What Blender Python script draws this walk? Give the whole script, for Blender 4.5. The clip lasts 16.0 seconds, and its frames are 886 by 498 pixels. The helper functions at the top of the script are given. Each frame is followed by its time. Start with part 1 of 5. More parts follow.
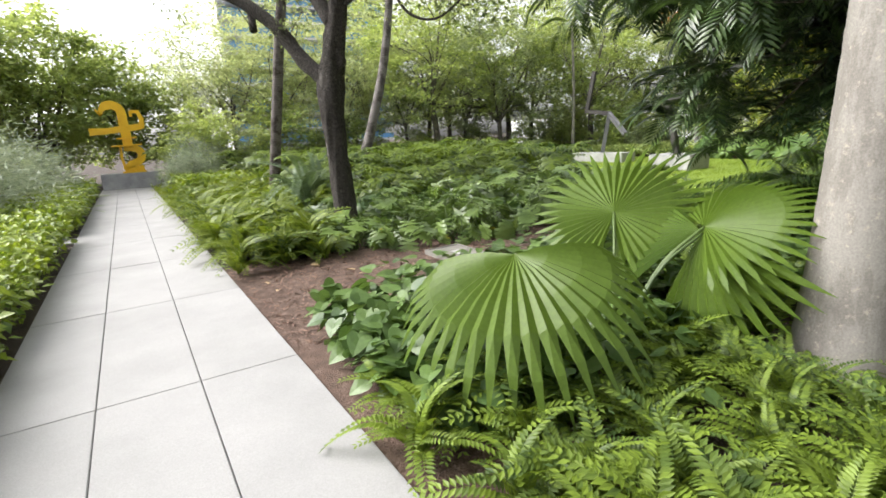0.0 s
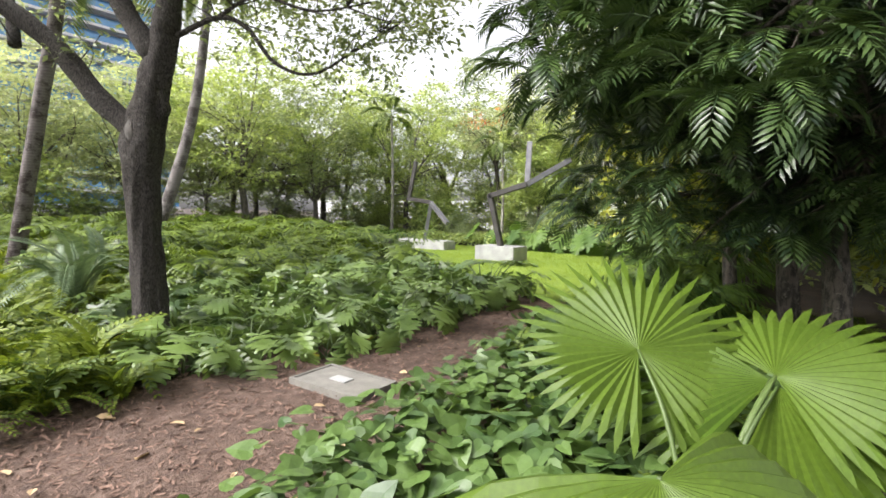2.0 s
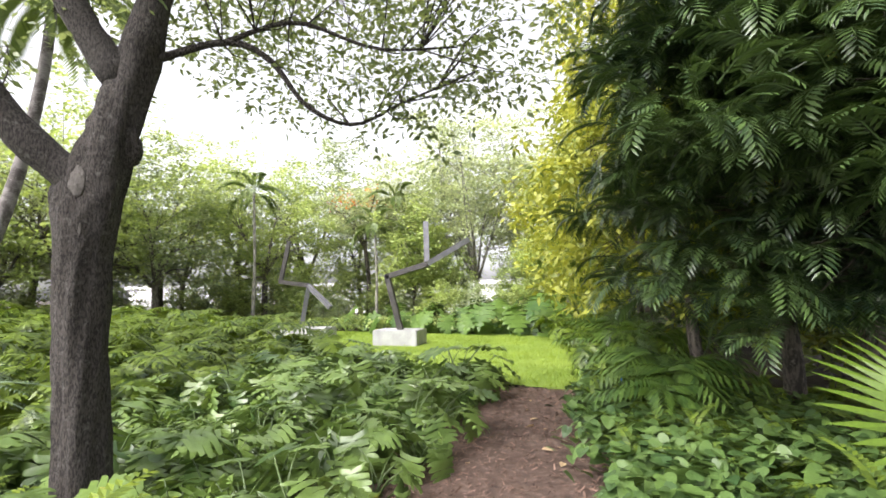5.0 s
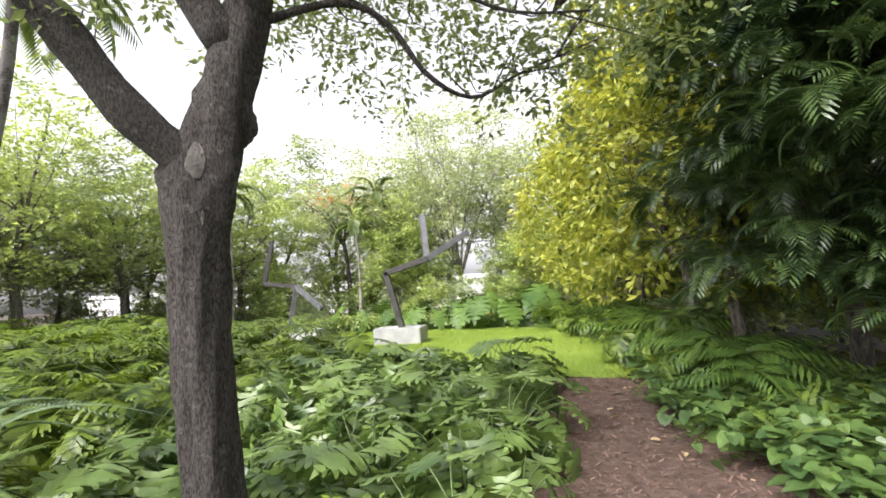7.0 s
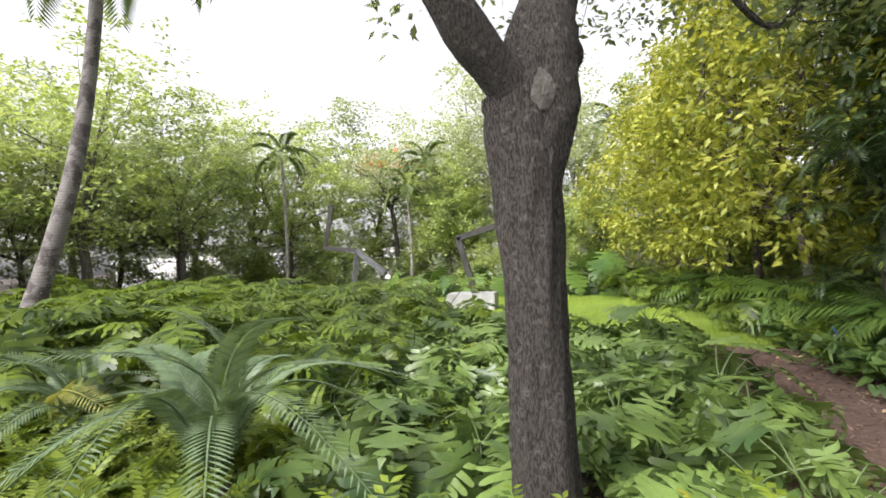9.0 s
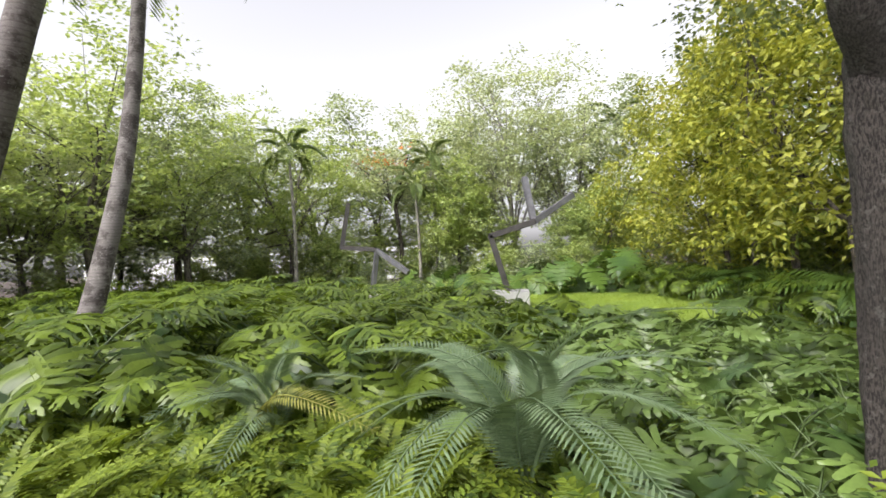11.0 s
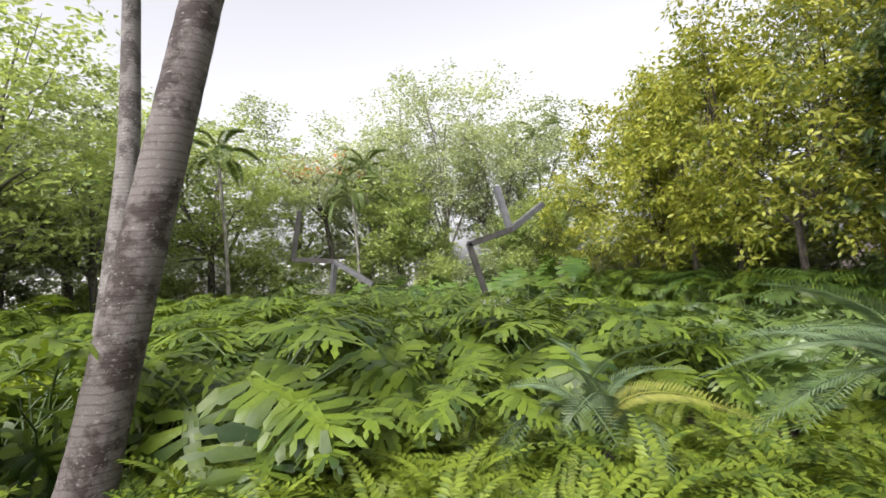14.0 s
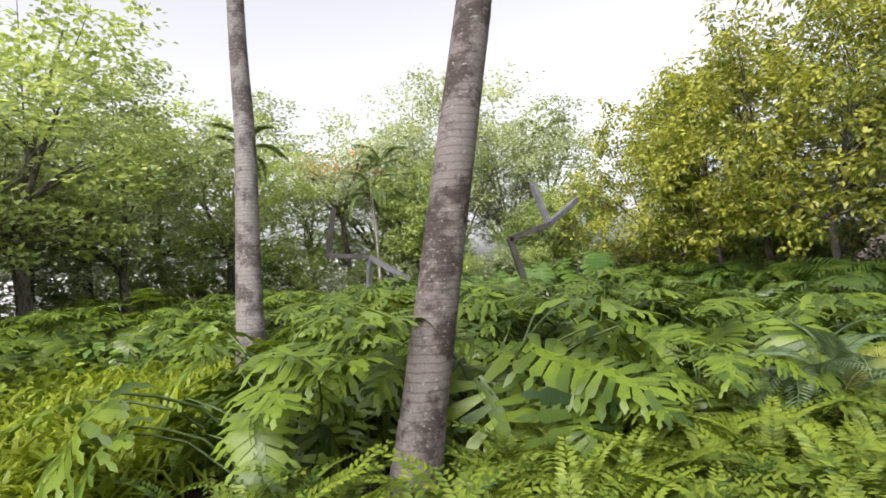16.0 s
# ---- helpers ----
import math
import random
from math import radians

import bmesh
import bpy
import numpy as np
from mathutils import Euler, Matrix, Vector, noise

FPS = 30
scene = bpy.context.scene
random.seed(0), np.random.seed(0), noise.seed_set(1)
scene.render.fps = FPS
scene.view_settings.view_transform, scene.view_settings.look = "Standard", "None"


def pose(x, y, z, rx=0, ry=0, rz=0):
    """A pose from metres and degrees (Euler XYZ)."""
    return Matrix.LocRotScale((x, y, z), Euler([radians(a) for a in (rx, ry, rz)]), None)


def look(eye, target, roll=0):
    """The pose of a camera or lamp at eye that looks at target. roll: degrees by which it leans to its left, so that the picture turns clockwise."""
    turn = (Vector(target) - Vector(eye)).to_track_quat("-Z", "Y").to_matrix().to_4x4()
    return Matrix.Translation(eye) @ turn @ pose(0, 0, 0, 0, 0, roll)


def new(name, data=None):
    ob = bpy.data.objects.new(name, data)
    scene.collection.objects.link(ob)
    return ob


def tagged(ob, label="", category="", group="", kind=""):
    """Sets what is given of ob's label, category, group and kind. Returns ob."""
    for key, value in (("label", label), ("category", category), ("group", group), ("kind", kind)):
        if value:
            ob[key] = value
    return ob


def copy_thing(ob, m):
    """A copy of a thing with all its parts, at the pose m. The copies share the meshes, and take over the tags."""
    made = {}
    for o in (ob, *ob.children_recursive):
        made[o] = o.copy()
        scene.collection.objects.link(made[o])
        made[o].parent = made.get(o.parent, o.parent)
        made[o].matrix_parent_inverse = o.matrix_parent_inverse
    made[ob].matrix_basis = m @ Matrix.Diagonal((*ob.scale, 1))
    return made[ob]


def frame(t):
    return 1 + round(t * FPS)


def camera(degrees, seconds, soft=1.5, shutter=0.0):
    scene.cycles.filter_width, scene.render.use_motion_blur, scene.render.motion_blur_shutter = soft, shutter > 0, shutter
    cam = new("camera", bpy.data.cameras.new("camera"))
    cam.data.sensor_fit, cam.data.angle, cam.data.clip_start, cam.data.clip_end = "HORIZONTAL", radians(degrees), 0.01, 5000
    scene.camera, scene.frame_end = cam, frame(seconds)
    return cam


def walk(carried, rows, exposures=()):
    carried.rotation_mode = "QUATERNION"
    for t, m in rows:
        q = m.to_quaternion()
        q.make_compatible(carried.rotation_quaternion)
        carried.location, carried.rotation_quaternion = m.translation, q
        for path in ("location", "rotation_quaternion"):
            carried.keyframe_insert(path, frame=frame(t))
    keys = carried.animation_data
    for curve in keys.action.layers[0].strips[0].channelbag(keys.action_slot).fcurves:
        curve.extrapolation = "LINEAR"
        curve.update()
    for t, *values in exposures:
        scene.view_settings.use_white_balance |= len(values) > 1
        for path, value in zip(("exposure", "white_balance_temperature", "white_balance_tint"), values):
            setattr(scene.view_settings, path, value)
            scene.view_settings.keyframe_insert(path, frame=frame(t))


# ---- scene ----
# The path runs along +y; the garden lies on its +x side.
cam = camera(84.0, 16.0, 1.7)
PATH = [
    (0.0, 0.001, 0.002, 1.525, 76.99, 2.96, -32.65),
    (0.5, 0.111, 0.454, 1.544, 77.67, 2.30, -30.15),
    (1.0, 0.240, 0.890, 1.567, 79.09, -0.24, -37.74),
    (1.5, 0.306, 1.336, 1.591, 83.51, -0.30, -48.11),
    (2.0, 0.247, 1.800, 1.620, 85.81, -1.21, -55.49),
    (2.5, 0.156, 2.222, 1.638, 88.27, -1.77, -61.40),
    (3.0, 0.079, 2.628, 1.658, 91.47, -0.03, -65.02),
    (3.5, 0.061, 3.053, 1.665, 93.88, 0.75, -68.78),
    (4.0, 0.080, 3.477, 1.645, 94.64, -0.20, -71.09),
    (4.5, 0.106, 3.862, 1.622, 95.14, -0.13, -73.15),
    (5.0, 0.132, 4.221, 1.610, 95.40, 0.61, -74.97),
    (5.5, 0.155, 4.566, 1.608, 95.47, 1.66, -76.55),
    (6.0, 0.172, 4.907, 1.613, 95.38, 2.67, -77.88),
    (6.5, 0.183, 5.260, 1.613, 95.16, 3.26, -78.95),
    (7.0, 0.187, 5.637, 1.593, 94.86, 3.08, -79.77),
    (7.5, 0.209, 6.049, 1.593, 93.97, 3.07, -80.52),
    (8.0, 0.184, 6.512, 1.598, 92.81, 2.23, -80.86),
    (8.5, 0.171, 7.003, 1.576, 91.88, 2.17, -80.70),
    (9.0, 0.172, 7.514, 1.580, 91.32, 2.31, -78.10),
    (9.5, 0.141, 7.977, 1.609, 91.35, 2.16, -77.23),
    (10.0, 0.101, 8.482, 1.613, 91.32, 2.24, -77.84),
    (10.5, 0.049, 9.016, 1.608, 91.25, 2.47, -79.55),
    (11.0, -0.010, 9.569, 1.605, 91.19, 2.80, -82.00),
    (11.5, -0.065, 10.136, 1.608, 91.17, 3.16, -84.81),
    (12.0, -0.095, 10.715, 1.618, 91.23, 3.49, -87.60),
    (12.5, -0.067, 11.306, 1.632, 91.41, 3.72, -90.01),
    (13.0, 0.083, 11.839, 1.619, 91.74, 3.48, -94.25),
    (13.5, 0.214, 12.372, 1.599, 91.99, 3.74, -96.07),
    (14.0, 0.318, 12.906, 1.578, 92.20, 3.99, -96.97),
    (14.5, 0.447, 13.435, 1.578, 91.97, 4.24, -97.95),
    (15.0, 0.460, 13.968, 1.575, 91.78, 4.22, -98.32),
    (15.5, 0.411, 14.484, 1.599, 92.26, 4.66, -99.20),
    (16.0, 0.367, 15.070, 1.591, 91.87, 4.54, -100.03),
]
walk(cam, [(t, pose(x, y, z, rx, ry, rz)) for t, x, y, z, rx, ry, rz in PATH],
     [(0, 1.42, 6500, 11), (1.0, 1.2, 6500, 11), (2.5, 1.72, 6450, 14), (7.0, 1.62, 6400, 15), (9.5, 1.32, 6450, 15), (13.0, 1.14, 6450, 15), (16.0, 1.16, 6450, 15)])

# ---- light: a bright overcast sky and a wide, weak sun ----
SUN_EL, SUN_AZ = 45.0, 308.0
world = bpy.data.worlds.new("sky")
world.use_nodes = True
scene.world = world
wt = world.node_tree
sky = wt.nodes.new("ShaderNodeTexSky")
sky.sky_type, sky.sun_disc = "NISHITA", False
sky.sun_elevation, sky.sun_rotation = radians(SUN_EL), radians(SUN_AZ)
sky.air_density, sky.dust_density = 1.0, 4.0
pale = wt.nodes.new("ShaderNodeHueSaturation")
pale.inputs["Saturation"].default_value = 0.13
wt.links.new(sky.outputs[0], pale.inputs["Color"])
wt.links.new(pale.outputs[0], wt.nodes["Background"].inputs["Color"])
wt.nodes["Background"].inputs["Strength"].default_value = 0.15
sun = new("sun", bpy.data.lights.new("sun", "SUN"))
sun.data.energy, sun.data.angle, sun.data.color = 2.1, radians(40), (1.0, 0.97, 0.93)
sun_from = Vector((math.cos(radians(SUN_EL)) * math.sin(radians(SUN_AZ)), math.cos(radians(SUN_EL)) * math.cos(radians(SUN_AZ)), math.sin(radians(SUN_EL))))
sun.matrix_world = look(sun_from * 50, (0, 0, 0))

rng = np.random.default_rng(7)


# ---- materials ----
def material(name):
    m = bpy.data.materials.new(name)
    m.use_nodes = True
    return m, m.node_tree, m.node_tree.nodes["Principled BSDF"], m.node_tree.nodes["Material Output"]


def node(nt, kind, **inputs):
    n = nt.nodes.new(kind)
    for k, v in inputs.items():
        n.inputs[k.replace("_", " ")].default_value = v
    return n


def ramp(nt, source, stops):
    r = nt.nodes.new("ShaderNodeValToRGB")
    while len(r.color_ramp.elements) < len(stops):
        r.color_ramp.elements.new(0.5)
    for e, (at, c) in zip(r.color_ramp.elements, stops):
        e.position, e.color = at, (*c, 1)
    nt.links.new(source, r.inputs[0])
    return r.outputs[0]


def mix(nt, fac, a, b, mode="MIX"):
    m = nt.nodes.new("ShaderNodeMix")
    m.data_type, m.blend_type = "RGBA", mode
    for sock, v in ((m.inputs["Factor"], fac), (m.inputs["A"], a), (m.inputs["B"], b)):
        if hasattr(v, "links"):
            nt.links.new(v, sock)
        else:
            sock.default_value = v if isinstance(v, float) else (*v, 1)
    return m.outputs["Result"]


def coords(nt, scale=(1, 1, 1), world_space=True):
    m = nt.nodes.new("ShaderNodeMapping")
    m.inputs["Scale"].default_value = scale
    if world_space:
        src = nt.nodes.new("ShaderNodeNewGeometry").outputs["Position"]
    else:
        src = nt.nodes.new("ShaderNodeTexCoord").outputs["Object"]
    nt.links.new(src, m.inputs["Vector"])
    return m.outputs[0]


def noise_tex(nt, vec, scale, detail=4, rough=0.6):
    n = node(nt, "ShaderNodeTexNoise", Scale=scale, Detail=detail, Roughness=rough)
    nt.links.new(vec, n.inputs["Vector"])
    return n.outputs["Fac"]


def add_bump(nt, b, height, strength, distance):
    n = node(nt, "ShaderNodeBump", Strength=strength, Distance=distance)
    nt.links.new(height, n.inputs["Height"])
    nt.links.new(n.outputs[0], b.inputs["Normal"])


def leaf_material(name, deep, fresh, rough=0.42, glow=0.35, patch=1.2, spec=0.5, old=None):
    """A leaf: two greens mixed leaf by leaf and patch by patch, with light passing through."""
    m, nt, b, out = material(name)
    info = nt.nodes.new("ShaderNodeObjectInfo").outputs["Random"]
    isle = nt.nodes.new("ShaderNodeNewGeometry").outputs["Random Per Island"]
    pos = coords(nt)
    both = nt.nodes.new("ShaderNodeMath")
    both.operation = "ADD"
    nt.links.new(info, both.inputs[0])
    nt.links.new(isle, both.inputs[1])
    frac = nt.nodes.new("ShaderNodeMath")
    frac.operation = "FRACT"
    nt.links.new(both.outputs[0], frac.inputs[0])
    big = noise_tex(nt, pos, patch, 2)
    avg = nt.nodes.new("ShaderNodeMath")
    avg.operation = "MULTIPLY_ADD"
    avg.inputs[1].default_value = 0.55
    nt.links.new(frac.outputs[0], avg.inputs[0])
    sub = nt.nodes.new("ShaderNodeMath")
    sub.operation = "MULTIPLY_ADD"
    sub.inputs[1].default_value, sub.inputs[2].default_value = 1.1, -0.33
    nt.links.new(big, sub.inputs[0])
    nt.links.new(sub.outputs[0], avg.inputs[2])
    stops = [(0.12, deep), (0.62, fresh)]
    if old:
        stops.append((0.93, fresh))
        stops.append((0.99, old))
    col = ramp(nt, avg.outputs[0], stops)
    fine = noise_tex(nt, pos, 45, 3)
    col = mix(nt, 0.5, col, ramp(nt, fine, [(0.3, (0.55, 0.55, 0.5)), (0.7, (1, 1, 1))]), "MULTIPLY")
    nt.links.new(col, b.inputs["Base Color"])
    b.inputs["Roughness"].default_value = rough
    b.inputs["Specular IOR Level"].default_value = spec
    add_bump(nt, b, fine, 0.25, 0.004)
    tr = nt.nodes.new("ShaderNodeBsdfTranslucent")
    nt.links.new(mix(nt, 1.0, col, (1.0, 0.96, 0.62), "MULTIPLY"), tr.inputs["Color"])
    sh = nt.nodes.new("ShaderNodeMixShader")
    sh.inputs[0].default_value = glow
    nt.links.new(b.outputs[0], sh.inputs[1])
    nt.links.new(tr.outputs[0], sh.inputs[2])
    nt.links.new(sh.outputs[0], out.inputs["Surface"])
    return m


def rough_material(name, stops, scale=3.0, fine=60.0, rough=0.85, bump=0.5, depth=0.01, stretch=(1, 1, 1), metal=0.0):
    """Two scales of noise: broad stains from the ramp and a fine grain."""
    m, nt, b, out = material(name)
    pos = coords(nt, stretch)
    broad, grain = noise_tex(nt, pos, scale, 5), noise_tex(nt, pos, fine, 4)
    col = ramp(nt, broad, stops)
    col = mix(nt, 0.6, col, ramp(nt, grain, [(0.25, (0.6, 0.6, 0.6)), (0.7, (1, 1, 1))]), "MULTIPLY")
    nt.links.new(col, b.inputs["Base Color"])
    b.inputs["Roughness"].default_value, b.inputs["Metallic"].default_value = rough, metal
    add_bump(nt, b, grain, bump, depth)
    return m


def bark_material(name, dark, light, patch, groove=14.0, depth=0.03):
    m, nt, b, out = material(name)
    ridge = noise_tex(nt, coords(nt, (1, 1, 0.3)), groove, 6, 0.72)
    col = ramp(nt, ridge, [(0.45, dark), (0.54, light)])
    lich = noise_tex(nt, coords(nt), 17, 6, 0.75)
    spots = ramp(nt, lich, [(0.57, (0, 0, 0)), (0.64, (1, 1, 1))])
    col = mix(nt, spots, col, patch)
    grain = noise_tex(nt, coords(nt), 90, 3)
    col = mix(nt, 0.6, col, ramp(nt, grain, [(0.3, (0.5, 0.5, 0.5)), (0.7, (1, 1, 1))]), "MULTIPLY")
    nt.links.new(col, b.inputs["Base Color"])
    b.inputs["Roughness"].default_value = 0.9
    h = mix(nt, 0.25, ramp(nt, ridge, [(0.36, (0, 0, 0)), (0.62, (1, 1, 1))]), grain)
    add_bump(nt, b, h, 0.9, depth)
    return m


CONCRETE = rough_material("pale_concrete", [(0.3, (0.25, 0.247, 0.245)), (0.5, (0.29, 0.287, 0.285)), (0.7, (0.325, 0.32, 0.318))], 1.1, 140, 0.8, 0.15, 0.003)
STONE = rough_material("grey_stone", [(0.3, (0.28, 0.28, 0.29)), (0.7, (0.46, 0.46, 0.47))], 2.5, 60, 0.85, 0.3, 0.006)
WHITE_STONE = rough_material("white_stone", [(0.3, (0.3, 0.3, 0.295)), (0.7, (0.46, 0.46, 0.45))], 3, 70, 0.8, 0.3, 0.006)
LID = rough_material("lid_concrete", [(0.3, (0.15, 0.142, 0.125)), (0.7, (0.24, 0.228, 0.2))], 6, 120, 0.85, 0.5, 0.004)
SOIL = rough_material("dark_soil", [(0.3, (0.025, 0.018, 0.013)), (0.7, (0.07, 0.047, 0.033))], 2, 30, 0.95, 1.0, 0.03)
MULCH = rough_material("bark_mulch", [(0.3, (0.065, 0.04, 0.03)), (0.55, (0.12, 0.075, 0.055)), (0.75, (0.2, 0.14, 0.11))], 9, 55, 0.95, 1.0, 0.02)
CHIP = leaf_material("mulch_chip", (0.05, 0.03, 0.022), (0.24, 0.155, 0.12), 0.85, 0.0, 3, 0.2)
DRY_LEAF = leaf_material("dry_leaf", (0.3, 0.2, 0.1), (0.55, 0.4, 0.24), 0.7, 0.1, 3, 0.3)
GRASS = rough_material("lawn_grass", [(0.3, (0.17, 0.27, 0.025)), (0.7, (0.26, 0.36, 0.04))], 0.7, 90, 0.8, 1.0, 0.03)
BLADE = leaf_material("grass_blade", (0.18, 0.28, 0.025), (0.3, 0.4, 0.045), 0.5, 0.35, 1.0)
BEAM = rough_material("weathered_steel_beam", [(0.3, (0.09, 0.09, 0.098)), (0.7, (0.17, 0.17, 0.182))], 4, 60, 0.55, 0.3, 0.004, (1, 1, 1), 0.2)
DARK_BEAM = rough_material("dark_steel_beam", [(0.3, (0.03, 0.028, 0.026)), (0.7, (0.07, 0.064, 0.06))], 4, 60, 0.6, 0.3, 0.004, (1, 1, 1), 0.2)
YELLOW = rough_material("yellow_paint", [(0.3, (0.82, 0.46, 0.004)), (0.7, (0.92, 0.56, 0.008))], 3, 80, 0.4, 0.05, 0.002)
OAK_BARK = bark_material("oak_bark", (0.022, 0.017, 0.014), (0.1, 0.084, 0.072), (0.16, 0.15, 0.13), 95, 0.035)
def ringed_bark(name, dark, mid, pale, per_metre):
    """Palm bark: leaf-scar rings up the trunk, pale lichen flecks, broad weather stains."""
    m, nt, b, out = material(name)
    pos = coords(nt)
    wv = node(nt, "ShaderNodeTexWave", Scale=per_metre / 6.2832 * 3.1416, Distortion=2.2, Detail=3.0)
    wv.bands_direction = "Z"
    wv.inputs["Detail Scale"].default_value = 1.6
    nt.links.new(pos, wv.inputs["Vector"])
    broad = noise_tex(nt, pos, 2.6, 6, 0.68)
    col = ramp(nt, broad, [(0.44, dark), (0.53, mid), (0.7, mid)])
    rings = ramp(nt, wv.outputs["Fac"], [(0.02, (0.72, 0.7, 0.68)), (0.2, (1, 1, 1))])
    col = mix(nt, 1.0, col, rings, "MULTIPLY")
    fleck = ramp(nt, noise_tex(nt, coords(nt, (1, 1, 1.6)), 26, 5, 0.7), [(0.58, (0, 0, 0)), (0.66, (1, 1, 1))])
    col = mix(nt, fleck, col, pale)
    grain = noise_tex(nt, pos, 110, 3)
    col = mix(nt, 0.6, col, ramp(nt, grain, [(0.3, (0.55, 0.55, 0.55)), (0.7, (1, 1, 1))]), "MULTIPLY")
    nt.links.new(col, b.inputs["Base Color"])
    b.inputs["Roughness"].default_value = 0.88
    add_bump(nt, b, mix(nt, 0.4, rings, grain), 0.7, 0.012)
    return m


PALM_BARK = ringed_bark("palm_bark", (0.06, 0.05, 0.045), (0.17, 0.155, 0.145), (0.3, 0.285, 0.27), 11)
BROWN_PALM_BARK = ringed_bark("stained_palm_bark", (0.04, 0.028, 0.024), (0.145, 0.125, 0.117), (0.22, 0.205, 0.195), 11)
ROYAL_BARK = bark_material("smooth_palm_bark", (0.19, 0.175, 0.155), (0.25, 0.235, 0.21), (0.33, 0.3, 0.25), 5, 0.004)
DARK_BARK = bark_material("dark_bark", (0.03, 0.025, 0.02), (0.13, 0.11, 0.09), (0.2, 0.18, 0.15), 15, 0.02)
GREY_BARK = bark_material("grey_brown_bark", (0.08, 0.07, 0.058), (0.19, 0.17, 0.145), (0.26, 0.24, 0.21), 15, 0.02)
PALE_BARK = bark_material("pale_bark", (0.16, 0.15, 0.13), (0.32, 0.3, 0.26), (0.4, 0.38, 0.34), 12, 0.01)
FAR_WALL = rough_material("white_render", [(0.3, (0.7, 0.7, 0.7)), (0.7, (0.82, 0.82, 0.82))], 0.3, 8, 0.8, 0.1, 0.01)
SCAR = rough_material("bark_scar", [(0.3, (0.05, 0.043, 0.037)), (0.7, (0.125, 0.113, 0.1))], 16, 60, 0.9, 0.9, 0.02)
STALK = leaf_material("leaf_stalk", (0.035, 0.065, 0.015), (0.08, 0.125, 0.03), 0.5, 0.1)
HOSE = rough_material("blue_plastic", [(0.3, (0.03, 0.12, 0.4)), (0.7, (0.05, 0.18, 0.55))], 5, 80, 0.4, 0.1, 0.001)

MONSTERA = leaf_material("monstera_leaf", (0.045, 0.092, 0.024), (0.175, 0.265, 0.065), 0.36, 0.3, 2.2, 0.55, (0.5, 0.42, 0.04))
PHILO = leaf_material("split_leaf", (0.024, 0.056, 0.01), (0.165, 0.24, 0.026), 0.42, 0.36, 1.3, 0.45)
POTHOS = leaf_material("heart_leaf", (0.045, 0.095, 0.03), (0.12, 0.2, 0.05), 0.42, 0.3, 1.8, 0.5)
FERN = leaf_material("fern_frond", (0.05, 0.098, 0.014), (0.21, 0.28, 0.028), 0.5, 0.4, 1.0, 0.4)
FERN_DARK = leaf_material("dark_fern_frond", (0.05, 0.09, 0.02), (0.18, 0.26, 0.03), 0.5, 0.35, 1.6, 0.4)
LIME = leaf_material("lime_grass_leaf", (0.15, 0.22, 0.012), (0.29, 0.36, 0.025), 0.5, 0.45, 1.0, 0.35)
FAN = leaf_material("fan_palm_leaf", (0.07, 0.13, 0.012), (0.1, 0.165, 0.018), 0.45, 0.38, 3.0, 0.35)
CYCAD = leaf_material("cycad_frond", (0.075, 0.125, 0.06), (0.16, 0.23, 0.12), 0.4, 0.25, 1.5, 0.5)
DARK_LEAF = leaf_material("dark_pinnate_leaf", (0.011, 0.028, 0.016), (0.075, 0.125, 0.036), 0.3, 0.24, 0.9, 0.55)
YELLOW_LEAF = leaf_material("yellow_green_leaf", (0.1, 0.155, 0.03), (0.47, 0.49, 0.085), 0.42, 0.45, 1.3, 0.4, (0.5, 0.33, 0.05))
OAK_LEAF = leaf_material("oak_leaf", (0.12, 0.17, 0.085), (0.28, 0.34, 0.16), 0.42, 0.55, 1.0, 0.4)
# distance haze is put into the next three leaf colours: lifted and greyed greens
HAZED_TREE_LEAF = leaf_material("hazed_broad_tree_leaf", (0.22, 0.31, 0.12), (0.52, 0.62, 0.25), 0.5, 0.55, 0.35, 0.4)
HAZED_PALE_LEAF = leaf_material("hazed_pale_tree_leaf", (0.3, 0.37, 0.22), (0.56, 0.63, 0.4), 0.5, 0.55, 0.35, 0.4)
HAZED_DULL_LEAF = leaf_material("hazed_dull_tree_leaf", (0.21, 0.27, 0.17), (0.45, 0.53, 0.31), 0.5, 0.5, 0.35, 0.4)
FLOWER = leaf_material("orange_flower", (0.6, 0.12, 0.02), (0.85, 0.25, 0.05), 0.6, 0.3)
SILVER = leaf_material("silver_leaf", (0.2, 0.26, 0.19), (0.42, 0.48, 0.38), 0.5, 0.25, 1.0, 0.4)
SHRUB = leaf_material("shrub_leaf", (0.08, 0.15, 0.015), (0.28, 0.37, 0.04), 0.45, 0.38, 0.9, 0.4)
OLD_FROND = leaf_material("yellowing_frond", (0.17, 0.2, 0.04), (0.3, 0.31, 0.07), 0.45, 0.35)
DEAD_FROND = leaf_material("dead_frond", (0.09, 0.04, 0.02), (0.2, 0.1, 0.05), 0.7, 0.1)
PALM_LEAF = leaf_material("palm_crown_leaf", (0.09, 0.14, 0.05), (0.22, 0.29, 0.1), 0.45, 0.3, 0.8, 0.4)
BIG_LEAF = leaf_material("elephant_ear_leaf", (0.05, 0.11, 0.025), (0.13, 0.22, 0.04), 0.4, 0.35, 0.7, 0.45)


